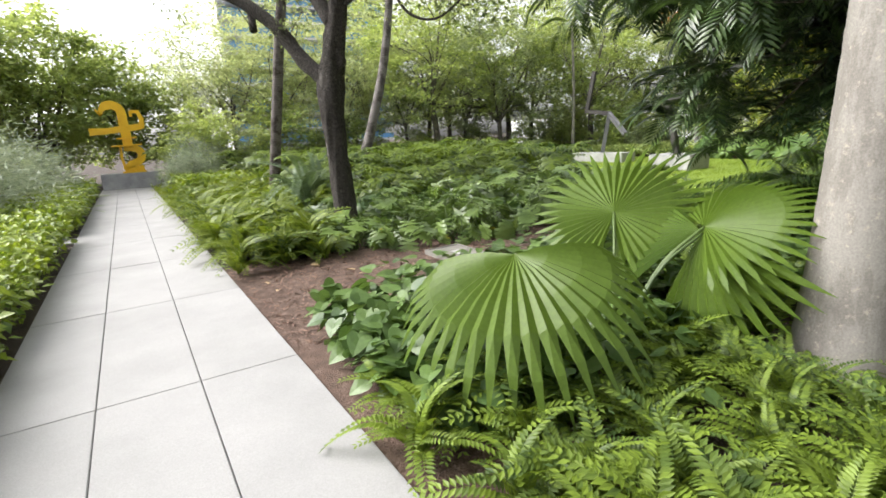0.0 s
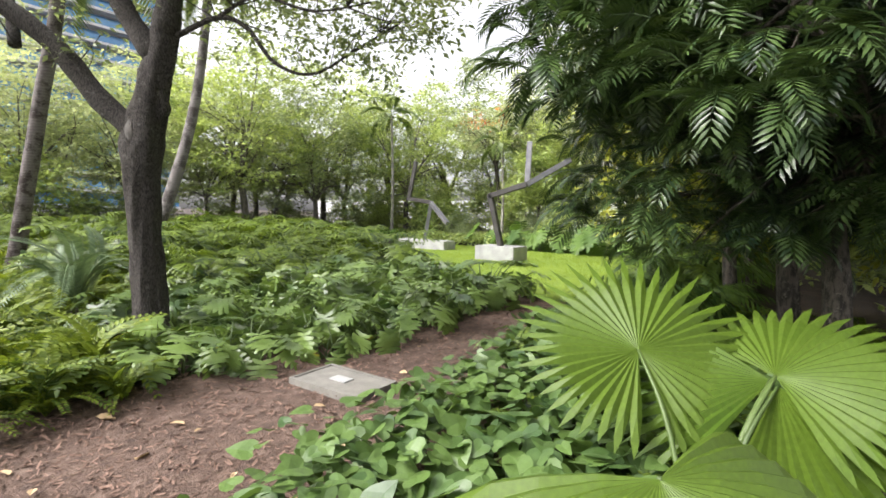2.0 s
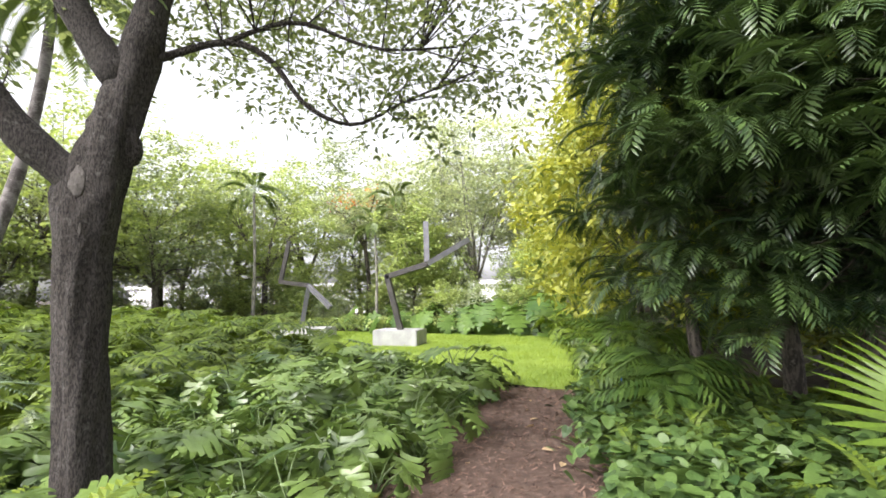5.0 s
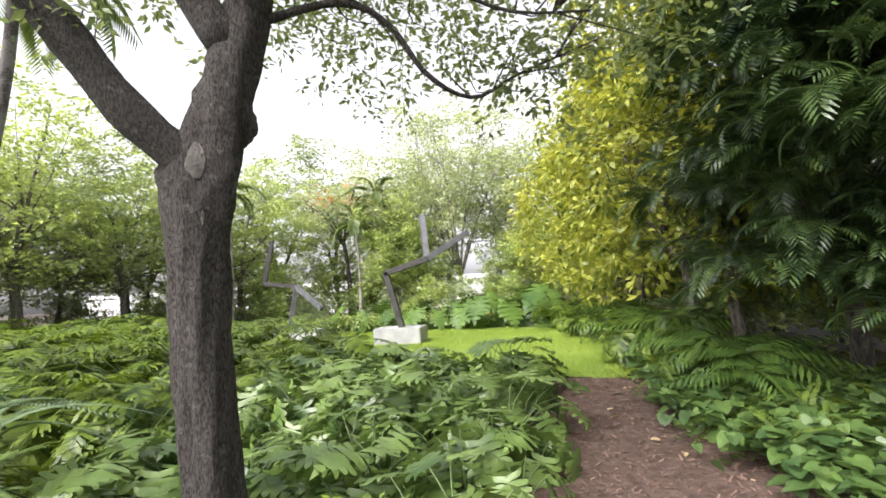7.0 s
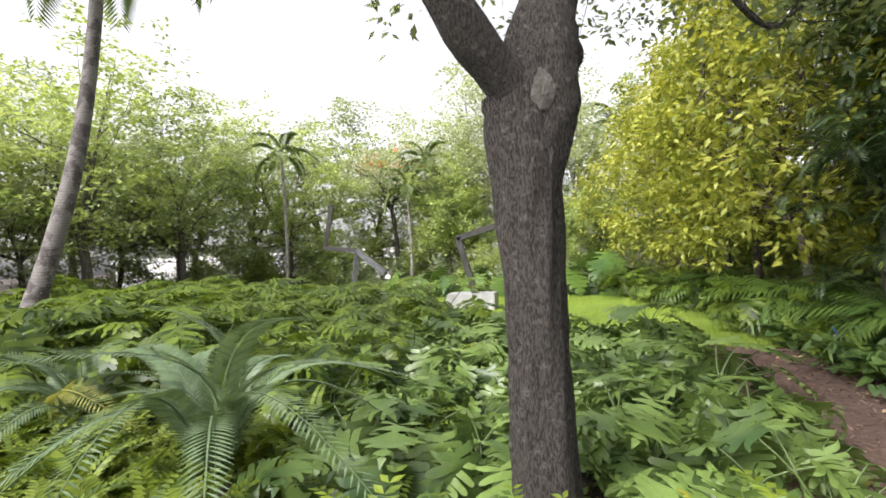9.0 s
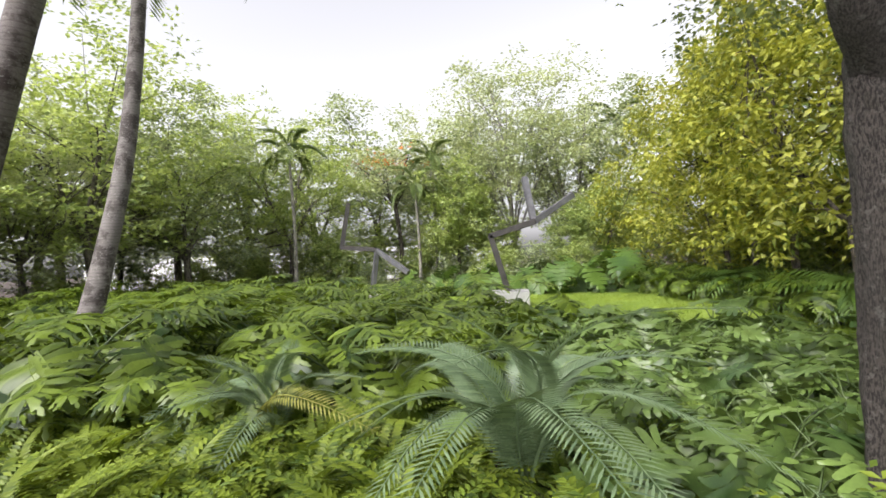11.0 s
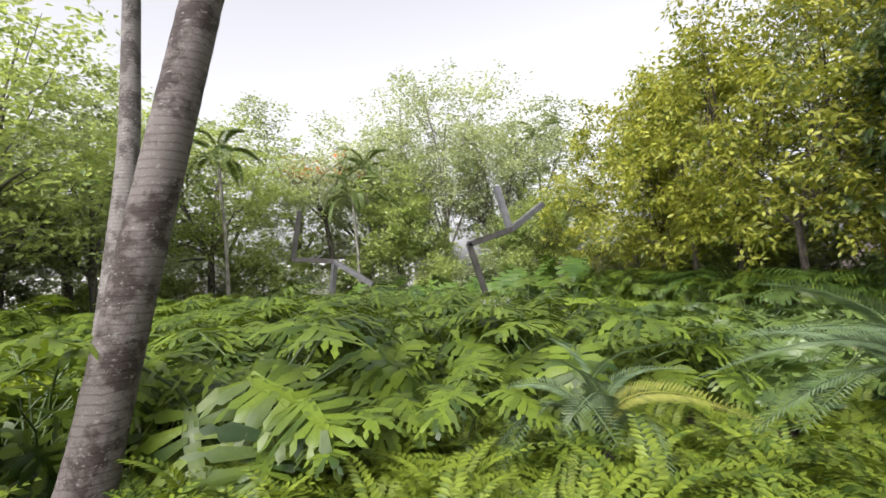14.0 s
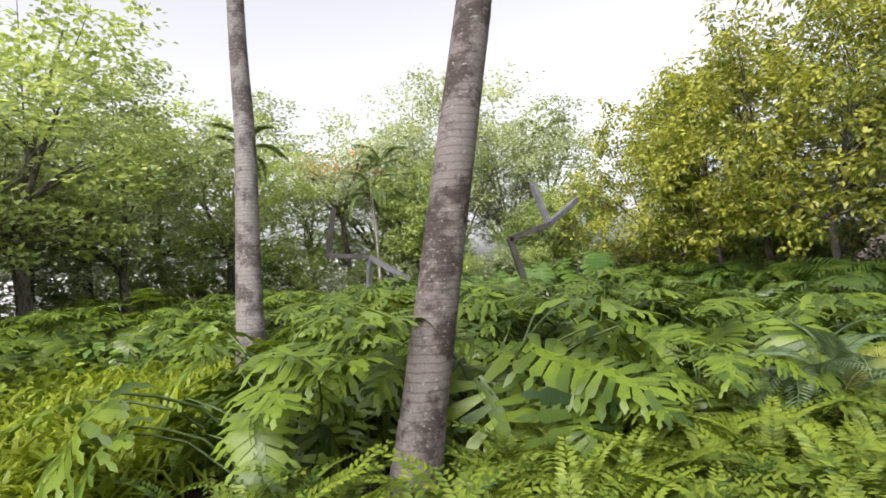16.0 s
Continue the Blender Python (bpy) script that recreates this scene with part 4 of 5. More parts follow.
phi = [cut_leaf(40 + k, n, h) for k, (n, h) in enumerate(((8, 0.48), (9, 0.44), (7, 0.5)))]
phi_mes = [stalked_leaf(phi[k % 3], h, s, t, PHILO, k) for k, (h, s, t) in enumerate(((0.68, 0.43, -34), (0.88, 0.42, -16), (0.5, 0.4, -50), (0.82, 0.38, 4), (0.62, 0.45, -22), (0.92, 0.36, 26)))]
philo_protos = [clump_plant("split_leaf_philodendron", "bushy philodendron with deeply cut glossy leaves", "plant", "philodendron bed", phi_mes[k:] + phi_mes[:k], 14, 50 + k, (-6, 40)) for k in range(3)]
pts = spots(3.9, 15.0, 9.8, 23.5, 0.66, lambda x, y: far_from(x, y, TRUNKS, 0.62) and far_from(x, y, CYCADS, 0.9) and x < 9.2 + 0.36 * (y - 6.1) and x > 4.0 + 0.35 * math.sin(y * 1.4) and not in_lime(x, y + 0.6), 51)
plant_out(philo_protos, pts, 52, (0.88, 1.22), grow=lambda x, y: 1.0 + 0.16 * min(1, max(0, (y - 12.0) / 3.0)))
# the same plants at the foot of the hedge beyond the lawn
foot_r = np.random.default_rng(57)
for x, y in spots(9.6, 20.0, 3.4, 4.9, 0.8, lambda x, y: y < 3.9 + 0.09 * (x - 9.6), 56):
    copy_thing(philo_protos[foot_r.integers(3)], pose(x, y, 0, 0, 0, foot_r.uniform(0, 360)) @ Matrix.Scale(foot_r.uniform(0.8, 1.15), 4))


# ferns: near ones as plants with fronds, the rest as one mass
def fern_frond(length, seed, arch):
    return pinnate(22, length, length * 0.135, 0.2, arch, 76, 0.1, 0.3, 0.1, 0.005, 0.0, leaf_small(0.22, 0.03), 4)


def fern_group(mat, pts, seed, label, size, fronds=12, lengths=(0.5, 0.6, 0.42), lift=(22, 80)):
    mes = [mesh_of("frond", *fern_frond(l, k, a), mat) for k, (l, a) in enumerate(zip(lengths, (0.6, 0.75, 0.5)))]
    protos = []
    for q in range(3):
        r = np.random.default_rng(seed + q)
        ob = thing("sword_fern", label, "fern", (0, 0, 0), "sword ferns")
        for k in range(fronds):
            part("frond", mes[k % 3], ob, "", pose(0, 0, 0.02, r.uniform(*lift), r.normal() * 10, k * 137.5 + r.normal() * 15))
        protos.append(ob)
    plant_out(protos, pts, seed, size)


def fern_mass(name, label, mat, pts, seed, size, fronds=9, lengths=(0.45, 0.58), lift=(0.35, 1.4)):
    r = np.random.default_rng(seed)
    pieces = []
    p = np.repeat(np.array(pts), fronds, 0)
    for k, l in enumerate(lengths):
        tm = fern_frond(l, k, 0.6 + 0.15 * k)
        q = p[k::len(lengths)]
        n = len(q)
        a, e = r.uniform(0, 6.28, n), r.uniform(*lift, n)
        way = np.stack([np.sin(a) * np.cos(e), np.cos(a) * np.cos(e), np.sin(e)], 1)
        up = np.stack([-np.sin(a) * np.sin(e), -np.cos(a) * np.sin(e), np.cos(e)], 1) + r.normal(0, 0.15, (n, 3))
        pieces.append(scatter(tm, np.column_stack([q + r.normal(0, 0.04, (n, 2)), np.full(n, 0.02)]), turns_of(way, up), r.uniform(*size, n)))
    v, f = join(*pieces)
    tagged(new(name, mesh_of(name, v, f, mat)), label, "fern", "", "stuff")


edge = lambda x, y: 0.92 < x and far_from(x, y, TRUNKS, 0.3)
fern_group(FERN, spots(0.98, 2.3, 6.3, 9.4, 0.27, lambda x, y: edge(x, y) and x < 2.1 + 0.15 * (y - 6), 60), 61, "lime green sword fern along the path edge", (0.8, 1.2))
near = spots(0.98, 4.6, 9.4, 16.6, 0.26, lambda x, y: edge(x, y) and far_from(x, y, CYCADS, 0.3) and x < 4.0 + 0.5 * math.sin(y * 1.1), 62)
fern_mass("fern_bed", "dense green sword ferns edging the philodendron bed", FERN, near, 63, (0.75, 1.25))
fern_group(FERN_DARK, spots(1.0, 3.5, 0.4, 2.5, 0.28, lambda x, y: far_from(x, y, [(3.42, 1.04)], 0.4) and x > 0.95, 64), 65, "green sword fern in the bed beside the path", (0.75, 1.15))
fern_mass("fern_patch", "green ferns under the trees behind the path", FERN_DARK, spots(1.1, 6.0, -2.5, 0.4, 0.55, None, 66) + spots(3.5, 8.5, 0.4, 3.2, 0.6, lambda x, y: far_from(x, y, TRUNKS, 0.5), 67), 68, (0.8, 1.2))
under = spots(2.2, 9.5, 8.4, 19.5, 0.55, lambda x, y: far_from(x, y, TRUNKS, 0.3) and not in_lime(x, y), 69)
fern_mass("fern_understorey", "ferns filling the gaps between larger plants", FERN_DARK, under, 70, (0.7, 1.1), 5)
ms = spots(4.6, 9.2, 3.2, 4.1, 0.36, lambda x, y: y < mulch_low(x) + 0.15, 71)
fern_group(FERN_DARK, ms, 72, "drooping fern at the edge of the mulch", (0.8, 1.25))


# strappy lime grass near the end of the walk
def strap_mass(name, label, mat, pts, seed, per, length):
    r = np.random.default_rng(seed)
    s = np.linspace(0, 1, 5)
    v = []
    for q in s:
        w = 0.022 * (1 - q ** 2) + 0.002
        v += [(-w, q * 0.75 - 0.1 * q ** 3, 0.9 * q - 0.75 * q ** 2.4), (w, q * 0.75 - 0.1 * q ** 3, 0.9 * q - 0.75 * q ** 2.4)]
    f = [t for i in range(4) for t in ((2 * i, 2 * i + 1, 2 * i + 3), (2 * i, 2 * i + 3, 2 * i + 2))]
    p = np.repeat(np.array(pts), per, 0)
    n = len(p)
    a = r.uniform(0, 6.28, n)
    way = np.stack([np.sin(a), np.cos(a), r.normal(0.1, 0.25, n)], 1)
    vv, ff = scatter((np.array(v), np.array(f)), np.column_stack([p + r.normal(0, 0.06, (n, 2)), 0 * a]), turns_of(way, np.tile([0, 0, 1.0], (n, 1))), length * r.uniform(0.6, 1.2, n))
    tagged(new(name, mesh_of(name, vv, ff, mat)), label, "grass", "", "stuff")


strap_mass("lime_grass", "mounded arching lime green grass beside the path", LIME, spots(2.2, 9.2, 16.6, 21.0, 0.18, in_lime, 80), 81, 14, 0.9)
strap_mass("path_edge_grass", "fine lime green leaves along the path edge", LIME, spots(1.0, 1.7, 12.5, 23.8, 0.24, None, 82), 83, 8, 0.45)


# heart-leaved creeper on the other side of the mulch
def leaf_carpet(name, label, category, mat, pts, seed, per, size, tall, template, spread=0.14):
    r = np.random.default_rng(seed)
    p = np.repeat(np.array(pts), per, 0)
    p = p + r.normal(0, spread, p.shape)
    p = p[(p[:, 0] > 1.02) | (p[:, 0] < -0.93)]
    n = len(p)
    a, e = r.uniform(0, 6.28, n), r.normal(-0.25, 0.3, n)
    h = tall * r.uniform(0.15, 1.0, n) ** 0.7
    way = np.stack([np.sin(a) * np.cos(e), np.cos(a) * np.cos(e), np.sin(e)], 1)
    v, f = scatter(template, np.column_stack([p, h]), turns_of(way, np.tile([0, 0, 1.0], (n, 1)) + r.normal(0, 0.3, (n, 3))), size * r.uniform(0.6, 1.25, n))
    tagged(new(name, mesh_of(name, v, f, mat)), label, category, "", "stuff")


leaf_carpet("heart_leaf_creeper", "glossy heart-leaved creeper along the mulch path", "creeper", POTHOS, spots(1.1, 7.5, 1.7, 4.3, 0.2, lambda x, y: y < mulch_low(x) + 0.2 - 0.75 * max(0, 1.9 - x) and (x > 1.3 or y > 2.0), 90), 91, 13, 0.135, 0.42, heart_leaf())
leaf_carpet("path_edge_creeper", "glossy heart-leaved creeper beside the concrete path", "creeper", POTHOS, spots(1.06, 1.6, 1.9, 3.5, 0.15, None, 89), 88, 8, 0.14, 0.33, heart_leaf(), 0.07)
leaf_carpet("creeper_edge", "glossy green creeper under the dark tree", "creeper", POTHOS, spots(7.5, 9.5, 2.6, 3.9, 0.25, None, 92), 93, 9, 0.16, 0.35, heart_leaf())
leaf_carpet("left_shrubs", "low yellow-green leafy shrubs along the path", "shrub", SHRUB, spots(-3.6, -0.98, -3.0, 22.0, 0.22, lambda x, y: not 10.6 < y < 11.4, 94), 95, 24, 0.13, 0.7, leaf_mid(0.26))
leaf_carpet("path_side_shrubs", "yellow-green leafy shrubs spilling to the path edge", "shrub", SHRUB, spots(-1.7, -0.98, -2.0, 22.0, 0.16, lambda x, y: not 10.6 < y < 11.4, 194), 195, 22, 0.12, 0.5, leaf_mid(0.26), 0.09)
leaf_carpet("lawn_border", "low dark green ground cover behind the lawn", "ground cover", HAZED_TREE_LEAF, spots(20.6, 25.5, 2.5, 24.0, 0.4, None, 96), 97, 24, 0.2, 0.65, leaf_mid(0.3), 0.2)
leaf_carpet("bed_filler", "leafy ground cover among the larger plants", "ground cover", SHRUB, spots(1.6, 3.4, 17.5, 24.5, 0.3, None, 98) + spots(3.4, 9.0, 19.0, 24.5, 0.45, None, 99), 100, 24, 0.16, 0.7, leaf_mid(0.3), 0.2)
leaf_carpet("far_bed", "green leafy planting beside the lawn", "ground cover", BIG_LEAF, spots(9.0, 20.5, 17.8, 24.0, 0.5, None, 101), 102, 26, 0.24, 0.8, leaf_mid(0.32), 0.25)

# ---- silver shrubs by the path's far end ----
for x, y, s in ((-2.6, 13.0, 1.15), (-2.7, 15.2, 1.25), (-2.9, 17.5, 1.3), (-2.6, 19.8, 1.2), (2.0, 20.6, 0.95), (2.4, 22.4, 1.1), (3.4, 23.4, 1.05)):
    r = np.random.default_rng(int(y * 10))
    cl = crown_clumps(r, (0, 0, 0.75 * s), (0.95 * s, 0.95 * s, 0.75 * s), 60, 0.4, -0.6)
    ob = thing("silver_shrub", "rounded silvery grey-green shrub", "shrub", (x, y, 0), "silver shrubs")
    part("stem", mesh_of("stem", *tree_wood(r, (0, 0, -0.05), (0, 0, 0.15), cl, 0.04, 8, sides=6), DARK_BARK), ob)
    part("foliage", mesh_of("foliage", *leaves_round(r, cl, 45, 0.2 * s, leaf_small(0.06, 0.02), 0.2 * s, 0.8, 0.5), SILVER), ob)

# ---- the big dark tree beside the mulch ----
def frond_tree(name, label, at, centres, per, frond, mat, bark, seed, stems, trunk, spread=0.35, droop=0.35, scale=(0.7, 1.2)):
    r = np.random.default_rng(seed)
    ob = thing(name, label, "tree", at)
    c = np.asarray(centres, float)
    for base, top in stems:
        near = c[np.argsort(np.linalg.norm(c - np.asarray(top), axis=1))[: max(20, len(c) // len(stems))]]
        part("trunk", mesh_of("trunk", *tree_wood(r, base, top, near, trunk, 9, twig=0.7), bark, smooth=True), ob)
    p = np.repeat(c, per, 0)
    n = len(p)
    a = r.uniform(0, 6.28, n)
    off = np.stack([np.sin(a), np.cos(a), r.normal(0, 0.5, n)], 1) * spread * r.uniform(0.1, 1, n)[:, None]
    way = np.stack([np.sin(a), np.cos(a), r.normal(-droop + 0.35, 0.4, n)], 1)
    v, f = scatter(frond, p + off, turns_of(way, np.tile([0, 0, 1.0], (n, 1)) + r.normal(0, 0.25, (n, 3))), r.uniform(*scale, n))
    part("crown", mesh_of("crown", v, f, mat), ob)
    return ob


r = np.random.default_rng(120)
dark = np.vstack([
    crown_clumps(r, (6.4, 1.7, 4.2), (3.1, 2.5, 3.4), 260, 0.6, -0.9),
    crown_clumps(r, (7.6, 2.0, 2.4), (2.0, 1.9, 1.9), 90, 0.6, -0.7),
    crown_clumps(r, (4.9, 0.6, 4.6), (2.2, 2.0, 2.6), 110, 0.6, -0.9),
    crown_clumps(r, (5.4, 2.4, 1.7), (1.6, 1.1, 1.0), 50, 0.6, -0.5),
    crown_clumps(r, (4.75, 2.95, 3.4), (0.85, 0.9, 1.0), 50, 0.5, -0.8),
])
dark = dark[(dark[:, 2] > 0.7) & (dark[:, 1] < 4.4 - 0.3 * np.maximum(0, dark[:, 0] - 5.6)) & ((dark[:, 2] > 2.3) | (dark[:, 0] > 4.6))]
dark = dark[~((dark[:, 2] > 1.1) & (dark[:, 2] < 2.7) & (dark[:, 1] > 2.1) & (r.random(len(dark)) < 0.65))]
dark = dark[(np.hypot(dark[:, 0] - 1.0, dark[:, 1] - 2.5) > 2.6)]
frond_tree("dark_tree", "large dense tree with dark glossy feathery leaves", (0, 0, 0), dark, 17, pinnate(11, 0.42, 0.16, 0.07, 0.4, 60, 0.05, 0.35, 0.14, 0.006, 0.05, leaf_mid(0.1, 0.02, 0.14), 4), DARK_LEAF, DARK_BARK, 121, [((6.0, 1.3, -0.1), (6.2, 1.5, 2.2)), ((7.4, 1.6, -0.1), (7.3, 1.8, 2.0)), ((5.2, 0.8, -0.1), (5.0, 0.8, 2.4))], 0.13)

# ---- the yellow-green tree behind it, along the lawn ----
r = np.random.default_rng(130)
yel = np.vstack([
    crown_clumps(r, (11.5, 2.2, 4.6), (3.0, 2.6, 4.2), 260, 0.75, -0.75),
    crown_clumps(r, (15.5, 2.4, 4.4), (3.0, 2.6, 3.9), 240, 0.75, -0.75),
    crown_clumps(r, (19.6, 2.6, 3.9), (3.0, 2.6, 3.5), 220, 0.75, -0.75),
    crown_clumps(r, (8.6, 0.6, 5.6), (2.6, 2.2, 3.6), 150, 0.75, -0.75),
])
yel = yel[(yel[:, 2] > 1.3) & (yel[:, 1] > -1.0)]
ob = thing("yellow_green_tree", "tall dense hedge-like tree with yellow-green leaves beside the lawn", "tree", (0, 0, 0))
for x in (8.8, 11.5, 13.6, 15.6, 17.8, 19.8):
    near = yel[np.abs(yel[:, 0] - x) < 1.6]
    part("trunk", mesh_of("trunk", *tree_wood(r, (x, 2.3, -0.1), (x + 0.1, 2.4, 2.2), near, 0.11, 9, twig=0.3), DARK_BARK, smooth=True), ob)
tufts = np.repeat(yel, 3, 0) + r.normal(size=(len(yel) * 3, 3)) * 0.32
v, f = leaves_round(r, tufts, 32, 0.175, leaf_mid(0.23, 0.03, 0.25), 0.16, 0.8, 0.5, 0.3)
part("crown", mesh_of("crown", v, f, YELLOW_LEAF), ob)

# drooping palm-like shrubs at the foot of the dark and yellow trees
r = np.random.default_rng(140)
low_me = mesh_of("frond", *pinnate(24, 1.1, 0.36, 0.07, 1.15, 55, 0.0, 0.4, 0.2, 0.01, 0.3, leaf_mid(0.085, 0.015, 0.2)), BIG_LEAF)
first = None
for x, y in spots(6.6, 20.5, 2.7, 4.0, 0.9, lambda x, y: y < 3.5, 141):
    ob = thing("drooping_palm_shrub", "low dark shrub with drooping feathery fronds", "shrub", (x, y, 0), "drooping shrubs") if first is None else None
    if first is None:
        first = ob
        for k in range(11):
            part("frond", low_me, ob, "", pose(0, 0, 0.05, 38 + 44 * r.random(), 0, k * 137.5))
    else:
        copy_thing(first, pose(x, y, 0, 0, 0, r.uniform(0, 360)) @ Matrix.Scale(r.uniform(0.8, 1.3), 4))

# ---- big-leaved shrubs behind the lawn ----
big_mes = [stalked_leaf(lobed_leaf(6, 0.5, 0.25, 0.08, 0.3, 0.03, 150 + k, 0.85), h, s, t, BIG_LEAF, k) for k, (h, s, t) in enumerate(((0.8, 0.6, -25), (1.1, 0.66, -15), (0.55, 0.55, -40)))]
protos = [clump_plant("elephant_ear", "large shrub with huge broad green leaves", "shrub", "big-leaved shrubs", big_mes, 15, 152 + k, (5, 48)) for k in range(2)]
plant_out(protos, [(21.0, 11.4), (21.2, 10.0), (21.2, 8.4), (21.0, 7.2), (21.4, 5.9), (21.8, 12.8), (19.8, 4.9), (22.0, 9.2)], 153, (1.05, 1.4))

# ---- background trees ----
# these trees carry their haze in the leaf colour, there is no air volume
GREEN, DULL, PALE = ("broad leafy green tree at the garden's edge", HAZED_TREE_LEAF), ("dense dull green tree at the garden's edge, haze painted into its leaves", HAZED_DULL_LEAF), ("airy pale green tree beyond the lawn, haze painted into its leaves", HAZED_PALE_LEAF)


def wood(kind, places, height, crown, seed, bark=GREY_BARK, **more):
    """Trees of one kind: one built, the others copies of it."""
    first = tree("tree", kind[0], (0, 0, 0), height, crown, kind[1], bark, seed, group="surrounding trees", **more)
    r = np.random.default_rng(seed + 500)
    for k, (x, y, s) in enumerate(places):
        m = pose(x, y, 0, 0, 0, r.uniform(0, 360)) @ Matrix.Scale(s, 4)
        if k:
            copy_thing(first, m)
        else:
            first.matrix_basis = m


LAYER = dict(flat=0.4, leaf=leaf_small(0.3, 0.08))
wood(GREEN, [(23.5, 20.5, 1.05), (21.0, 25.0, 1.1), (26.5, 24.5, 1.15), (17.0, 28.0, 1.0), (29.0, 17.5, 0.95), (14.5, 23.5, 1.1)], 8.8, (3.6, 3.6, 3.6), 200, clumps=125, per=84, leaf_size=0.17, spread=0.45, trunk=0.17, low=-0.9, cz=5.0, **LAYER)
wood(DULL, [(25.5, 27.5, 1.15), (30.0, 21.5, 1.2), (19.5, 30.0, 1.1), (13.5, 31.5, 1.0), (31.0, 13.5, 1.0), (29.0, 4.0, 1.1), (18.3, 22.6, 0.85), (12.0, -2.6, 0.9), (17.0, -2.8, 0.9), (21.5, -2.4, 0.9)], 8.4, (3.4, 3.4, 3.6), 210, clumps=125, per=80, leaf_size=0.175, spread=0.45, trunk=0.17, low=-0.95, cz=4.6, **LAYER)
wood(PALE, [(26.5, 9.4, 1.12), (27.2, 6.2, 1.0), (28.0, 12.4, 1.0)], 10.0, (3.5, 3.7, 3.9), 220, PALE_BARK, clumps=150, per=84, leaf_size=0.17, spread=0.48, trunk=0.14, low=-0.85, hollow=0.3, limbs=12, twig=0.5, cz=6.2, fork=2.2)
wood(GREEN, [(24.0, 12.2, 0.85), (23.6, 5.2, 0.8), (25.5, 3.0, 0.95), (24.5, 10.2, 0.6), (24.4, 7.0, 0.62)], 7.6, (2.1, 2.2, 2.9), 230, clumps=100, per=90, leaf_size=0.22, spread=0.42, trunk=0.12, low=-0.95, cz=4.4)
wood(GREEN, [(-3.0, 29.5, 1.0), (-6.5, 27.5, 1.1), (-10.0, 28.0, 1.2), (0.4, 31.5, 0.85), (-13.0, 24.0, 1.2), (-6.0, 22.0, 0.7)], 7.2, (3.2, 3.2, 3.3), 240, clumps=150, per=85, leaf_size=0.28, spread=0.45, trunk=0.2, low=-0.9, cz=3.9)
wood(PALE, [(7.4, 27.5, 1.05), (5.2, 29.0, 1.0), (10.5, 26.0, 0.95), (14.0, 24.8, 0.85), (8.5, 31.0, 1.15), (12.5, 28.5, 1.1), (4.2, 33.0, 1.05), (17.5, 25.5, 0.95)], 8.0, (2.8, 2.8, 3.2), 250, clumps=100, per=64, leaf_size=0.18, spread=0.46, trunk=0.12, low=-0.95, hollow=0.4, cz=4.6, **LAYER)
# undergrowth that closes the view below the crowns
r = np.random.default_rng(270)
low_ring = [(23.0 + r.uniform(-0.6, 2.2), y, r.uniform(0.6, 1.1)) for y in np.arange(-1.0, 24.0, 1.9)] + [(x, 25.0 + r.uniform(-0.6, 1.4), r.uniform(0.55, 0.9) if x > 9 else r.uniform(0.95, 1.2)) for x in np.arange(3.0, 23.0, 1.9)] + [(x, -0.8 + r.uniform(-0.5, 0.5), r.uniform(0.8, 1.2)) for x in np.arange(8.0, 23.5, 1.5)] + [(26.5 + r.uniform(-1, 1), y, r.uniform(0.9, 1.25)) for y in np.arange(13.0, 30.0, 1.7)]
# the shrubs share the leaf colours lightened to stand for haze
for mat_kind, pick, seed in ((("leafy green shrub under tall trees", HAZED_TREE_LEAF), 0, 280), (("dull green shrub under tall trees, haze painted into its leaves", HAZED_DULL_LEAF), 1, 290)):
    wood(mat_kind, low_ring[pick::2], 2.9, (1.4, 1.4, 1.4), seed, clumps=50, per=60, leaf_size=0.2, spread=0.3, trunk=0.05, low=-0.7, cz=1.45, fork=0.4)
flame = tree("flame_tree", "spreading tree with a few orange flowers", (25.5, 15.4, 0), 7.4, (2.6, 2.6, 1.6), HAZED_PALE_LEAF, DARK_BARK, 260, 0.16, 90, 60, 0.14, 0.42, -0.6, 0.4, limbs=10, twig=0.7)
r = np.random.default_rng(261)
v, f = leaves_round(r, crown_clumps(r, (0, 0, 6.5), (2.0, 2.0, 1.0), 14, 0.7, 0.0), 22, 0.13, leaf_small(0.4), 0.22)
part("flowers", mesh_of("flowers", v, f, FLOWER), flame, "orange flower clusters")
for x, y, h, s in ((20.3, 18.9, 6.6, 300), (25.0, 13.4, 6.8, 301), (27.5, 3.6, 8.6, 302), (23.5, 14.0, 5.2, 303)):
    palm("background_palm", "thin palm with a pale trunk beyond the lawn", [(x, y, -0.1), (x + 0.05, y, h * 0.5), (x, y + 0.1, h)], [0.1, 0.07, 0.06], 9, 1.7, PALE_BARK, "background palms", 1.0, 0.01, 10, s)

# ---- white building glimpsed under the trees, and the far tower ----
low = thing("low_building", "long low white building glimpsed beyond the trees", "building", (46, 32, 0))
part("wall", box_mesh("wall", (0.4, 44, 2.6), FAR_WALL, 0, (0, 0, 1.3)), low)
part("roof", box_mesh("roof", (8, 45, 0.4), FAR_WALL, 0, (3.6, 0, 2.82)), low)

GLASS = rough_material("blue_glass", [(0.3, (0.1, 0.28, 0.52)), (0.7, (0.16, 0.36, 0.6))], 0.2, 4, 0.15, 0.02, 0.01)
tower = thing("apartment_tower", "tall white apartment tower with blue glass balconies", "building", (39.5, 116, 0))
part("wall", box_mesh("wall", (37, 14, 78), FAR_WALL, 0, (0, 7.4, 39)), tower)
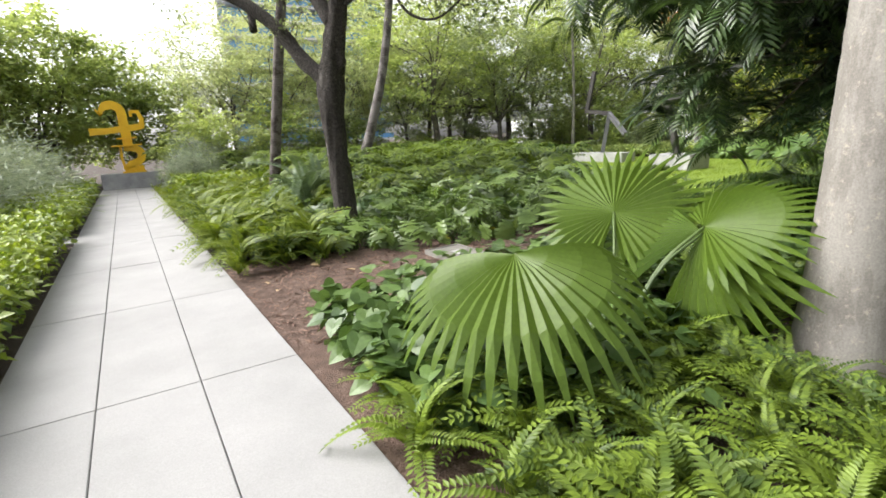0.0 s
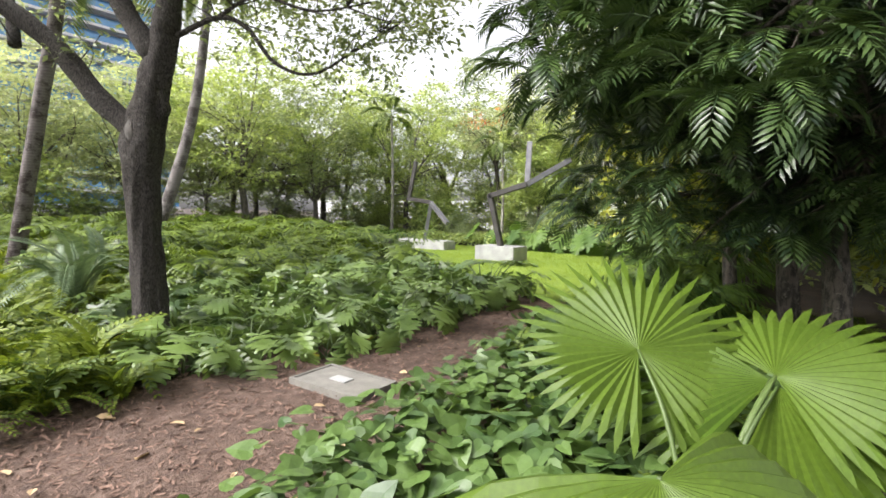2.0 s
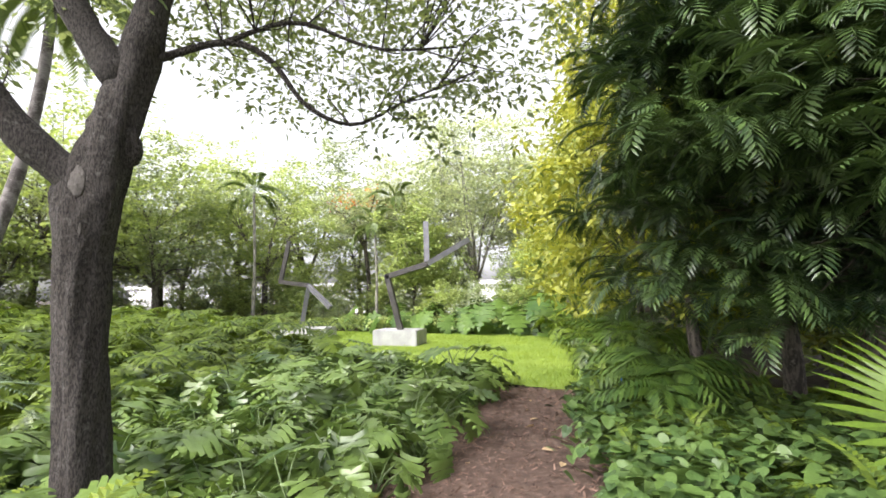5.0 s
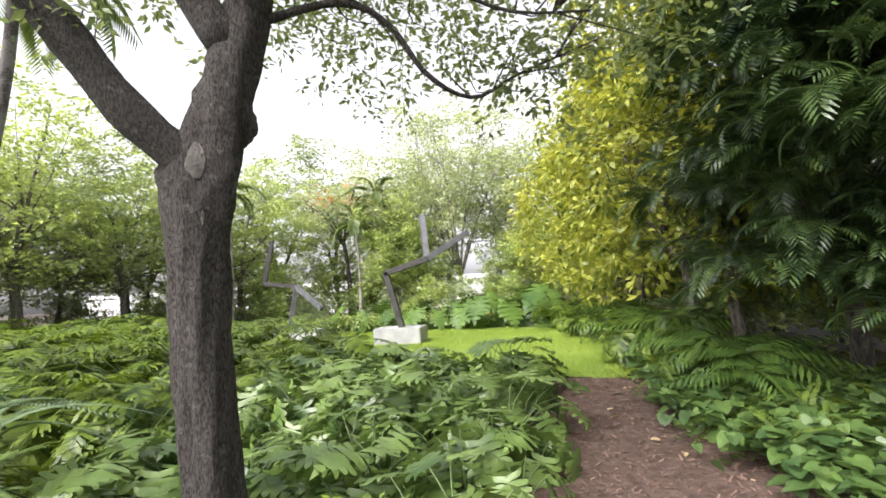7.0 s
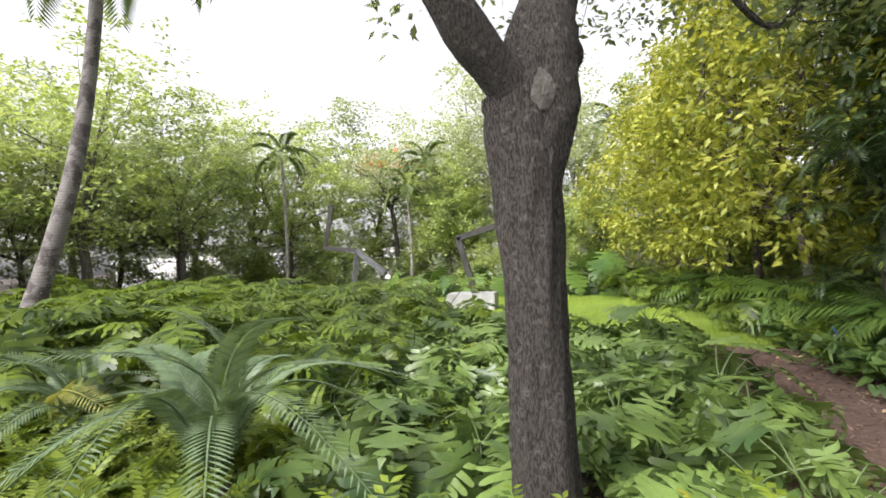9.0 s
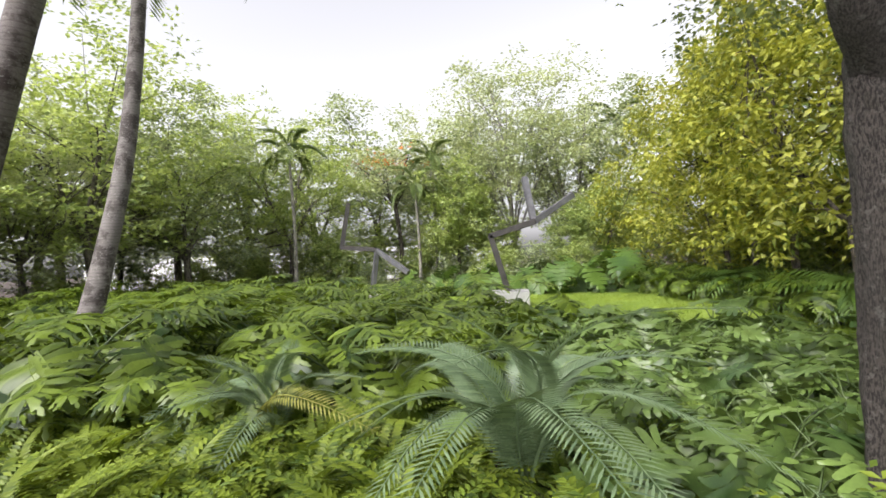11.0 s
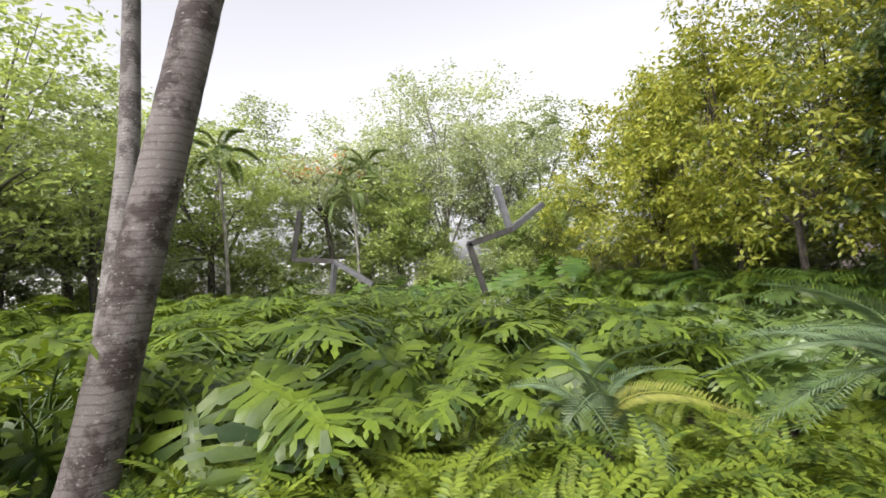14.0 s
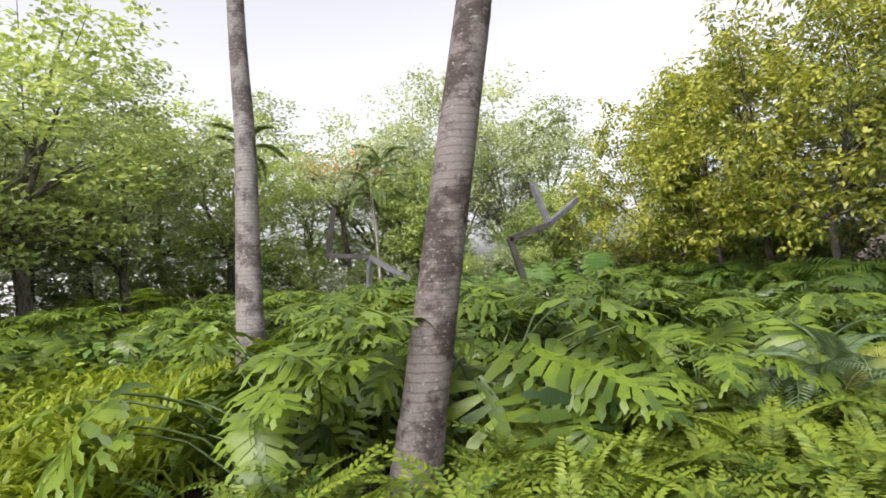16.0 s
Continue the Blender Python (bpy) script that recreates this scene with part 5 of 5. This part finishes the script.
win, slab_me = box_mesh("window", (35, 0.3, 1.7), GLASS, 0, (0, 0.2, 0)), box_mesh("balcony", (38, 2.4, 0.5), FAR_WALL, 0, (0, -1.0, 0))
rail_me = box_mesh("balcony_rail", (37.4, 0.12, 1.1), GLASS, 0, (0, -2.1, 0))
for k in range(24):
    z = 3.2 * k + 1.5
    b = part("balcony", slab_me, tower, "", Matrix.Translation((0, 0, z)))
    part("balcony_rail", rail_me, b, "blue glass rail", Matrix.Translation((0, 0, 0.8)))
    part("window", win, tower, "", Matrix.Translation((0, 0, z + 1.7)))

# ---- strap-leaved clumps at the bed's far edge ----
s = np.linspace(0, 1, 7)
w = 0.05 * np.sin(np.pi * np.clip(0.12 + 0.86 * s, 0, 1)) + 0.003
strap_v = np.array([(sg * a * (1 - 0.0 * q), 0.42 * q ** 2.2, q - 0.25 * q ** 3 + (0.0 if sg else -0.01)) for q, a in zip(s, w) for sg in (-1, 0, 1)])
strap_f = np.array([t for i in range(6) for k in (0, 1) for t in ((3 * i + k, 3 * i + k + 1, 3 * i + k + 4), (3 * i + k, 3 * i + k + 4, 3 * i + k + 3))])
strap_me = mesh_of("strap", strap_v, strap_f, HAZED_TREE_LEAF, smooth=True)
r = np.random.default_rng(410)
for x, y, sc in ((11.2, 19.6, 1.25), (10.2, 18.7, 1.0), (12.6, 20.2, 1.1)):
    ob = thing("strap_plant", "upright clump of long strap-shaped leaves", "plant", (x, y, 0), "strap plants")
    for k in range(22):
        part("strap", strap_me, ob, "", pose(0, 0, 0, -r.uniform(0, 32), 0, k * 137.5) @ Matrix.Scale(sc * r.uniform(0.75, 1.1), 4))

# ---- blue hose end and a dead frond ----
hose = curve([(7.6, 3.45, 0.1), (7.75, 3.55, 0.22), (7.95, 3.6, 0.3), (8.15, 3.6, 0.42)], 14)
thing("hose", "short length of blue plastic hose in the ferns", "hose", tuple(hose[0]), me=mesh_of("hose", *tube(hose - hose[0], np.full(14, 0.014), 8), HOSE, smooth=True))
thing("dead_frond", "dry red-brown fallen frond among the ferns", "frond", (4.7, 12.6, 0.35), me=mesh_of("dead_frond", *pinnate(30, 0.9, 0.14, 0.08, 0.4, 70, 0.0, 0.35, 0.1, 0.01, 0.1), DEAD_FROND))

# ---- dry leaves on the mulch ----
r = np.random.default_rng(400)
dry = mesh_of("dry_leaf", *leaf_blade(0.3, 0.1, 0.05), DRY_LEAF)
for k in range(46):
    x = r.uniform(1.1, 8.6)
    y = r.uniform(4.1, 5.9) if r.random() < 0.5 else mulch_low(x) + abs(r.normal(0, 0.25))
    ob = thing("fallen_leaf", "dry tan leaf lying on the mulch", "leaf", (x, y, 0.028), "fallen leaves", me=dry)
    ob.rotation_euler = (r.normal() * 0.15, r.normal() * 0.2, r.uniform(0, 6.28))
    ob.scale = [r.uniform(0.05, 0.13)] * 3

# ---- the concrete path, slab by slab ----
path = thing("path", "pale concrete footpath of large square-cut slabs", "footpath", (0, 0, 0), kind="structure")
slabs = {}
cols = [(-0.96, -0.388), (-0.382, 0.19), (0.196, 0.83)]
for j in range(-4, 10):
    y0, y1 = 3.4 + 2.15 * j + 0.003, 3.4 + 2.15 * (j + 1) - 0.003
    for i, (x0, x1) in enumerate(cols):
        if i not in slabs:
            slabs[i] = box_mesh("slab", (x1 - x0, y1 - y0, 0.12), CONCRETE, 0.004, (0, 0, -0.05))
        part("slab", slabs[i], path, "", Matrix.Translation(((x0 + x1) / 2, (y0 + y1) / 2, 0.02 + 0.0008 * ((i * 5 + j * 3) % 4))))
side = thing("side_slab", "small pale concrete side slab beside the path", "footpath", (-1.7, 11.0, 0.012), kind="structure", me=box_mesh("side_slab", (1.44, 0.6, 0.1), CONCRETE, 0.005, (0, 0, -0.045)))
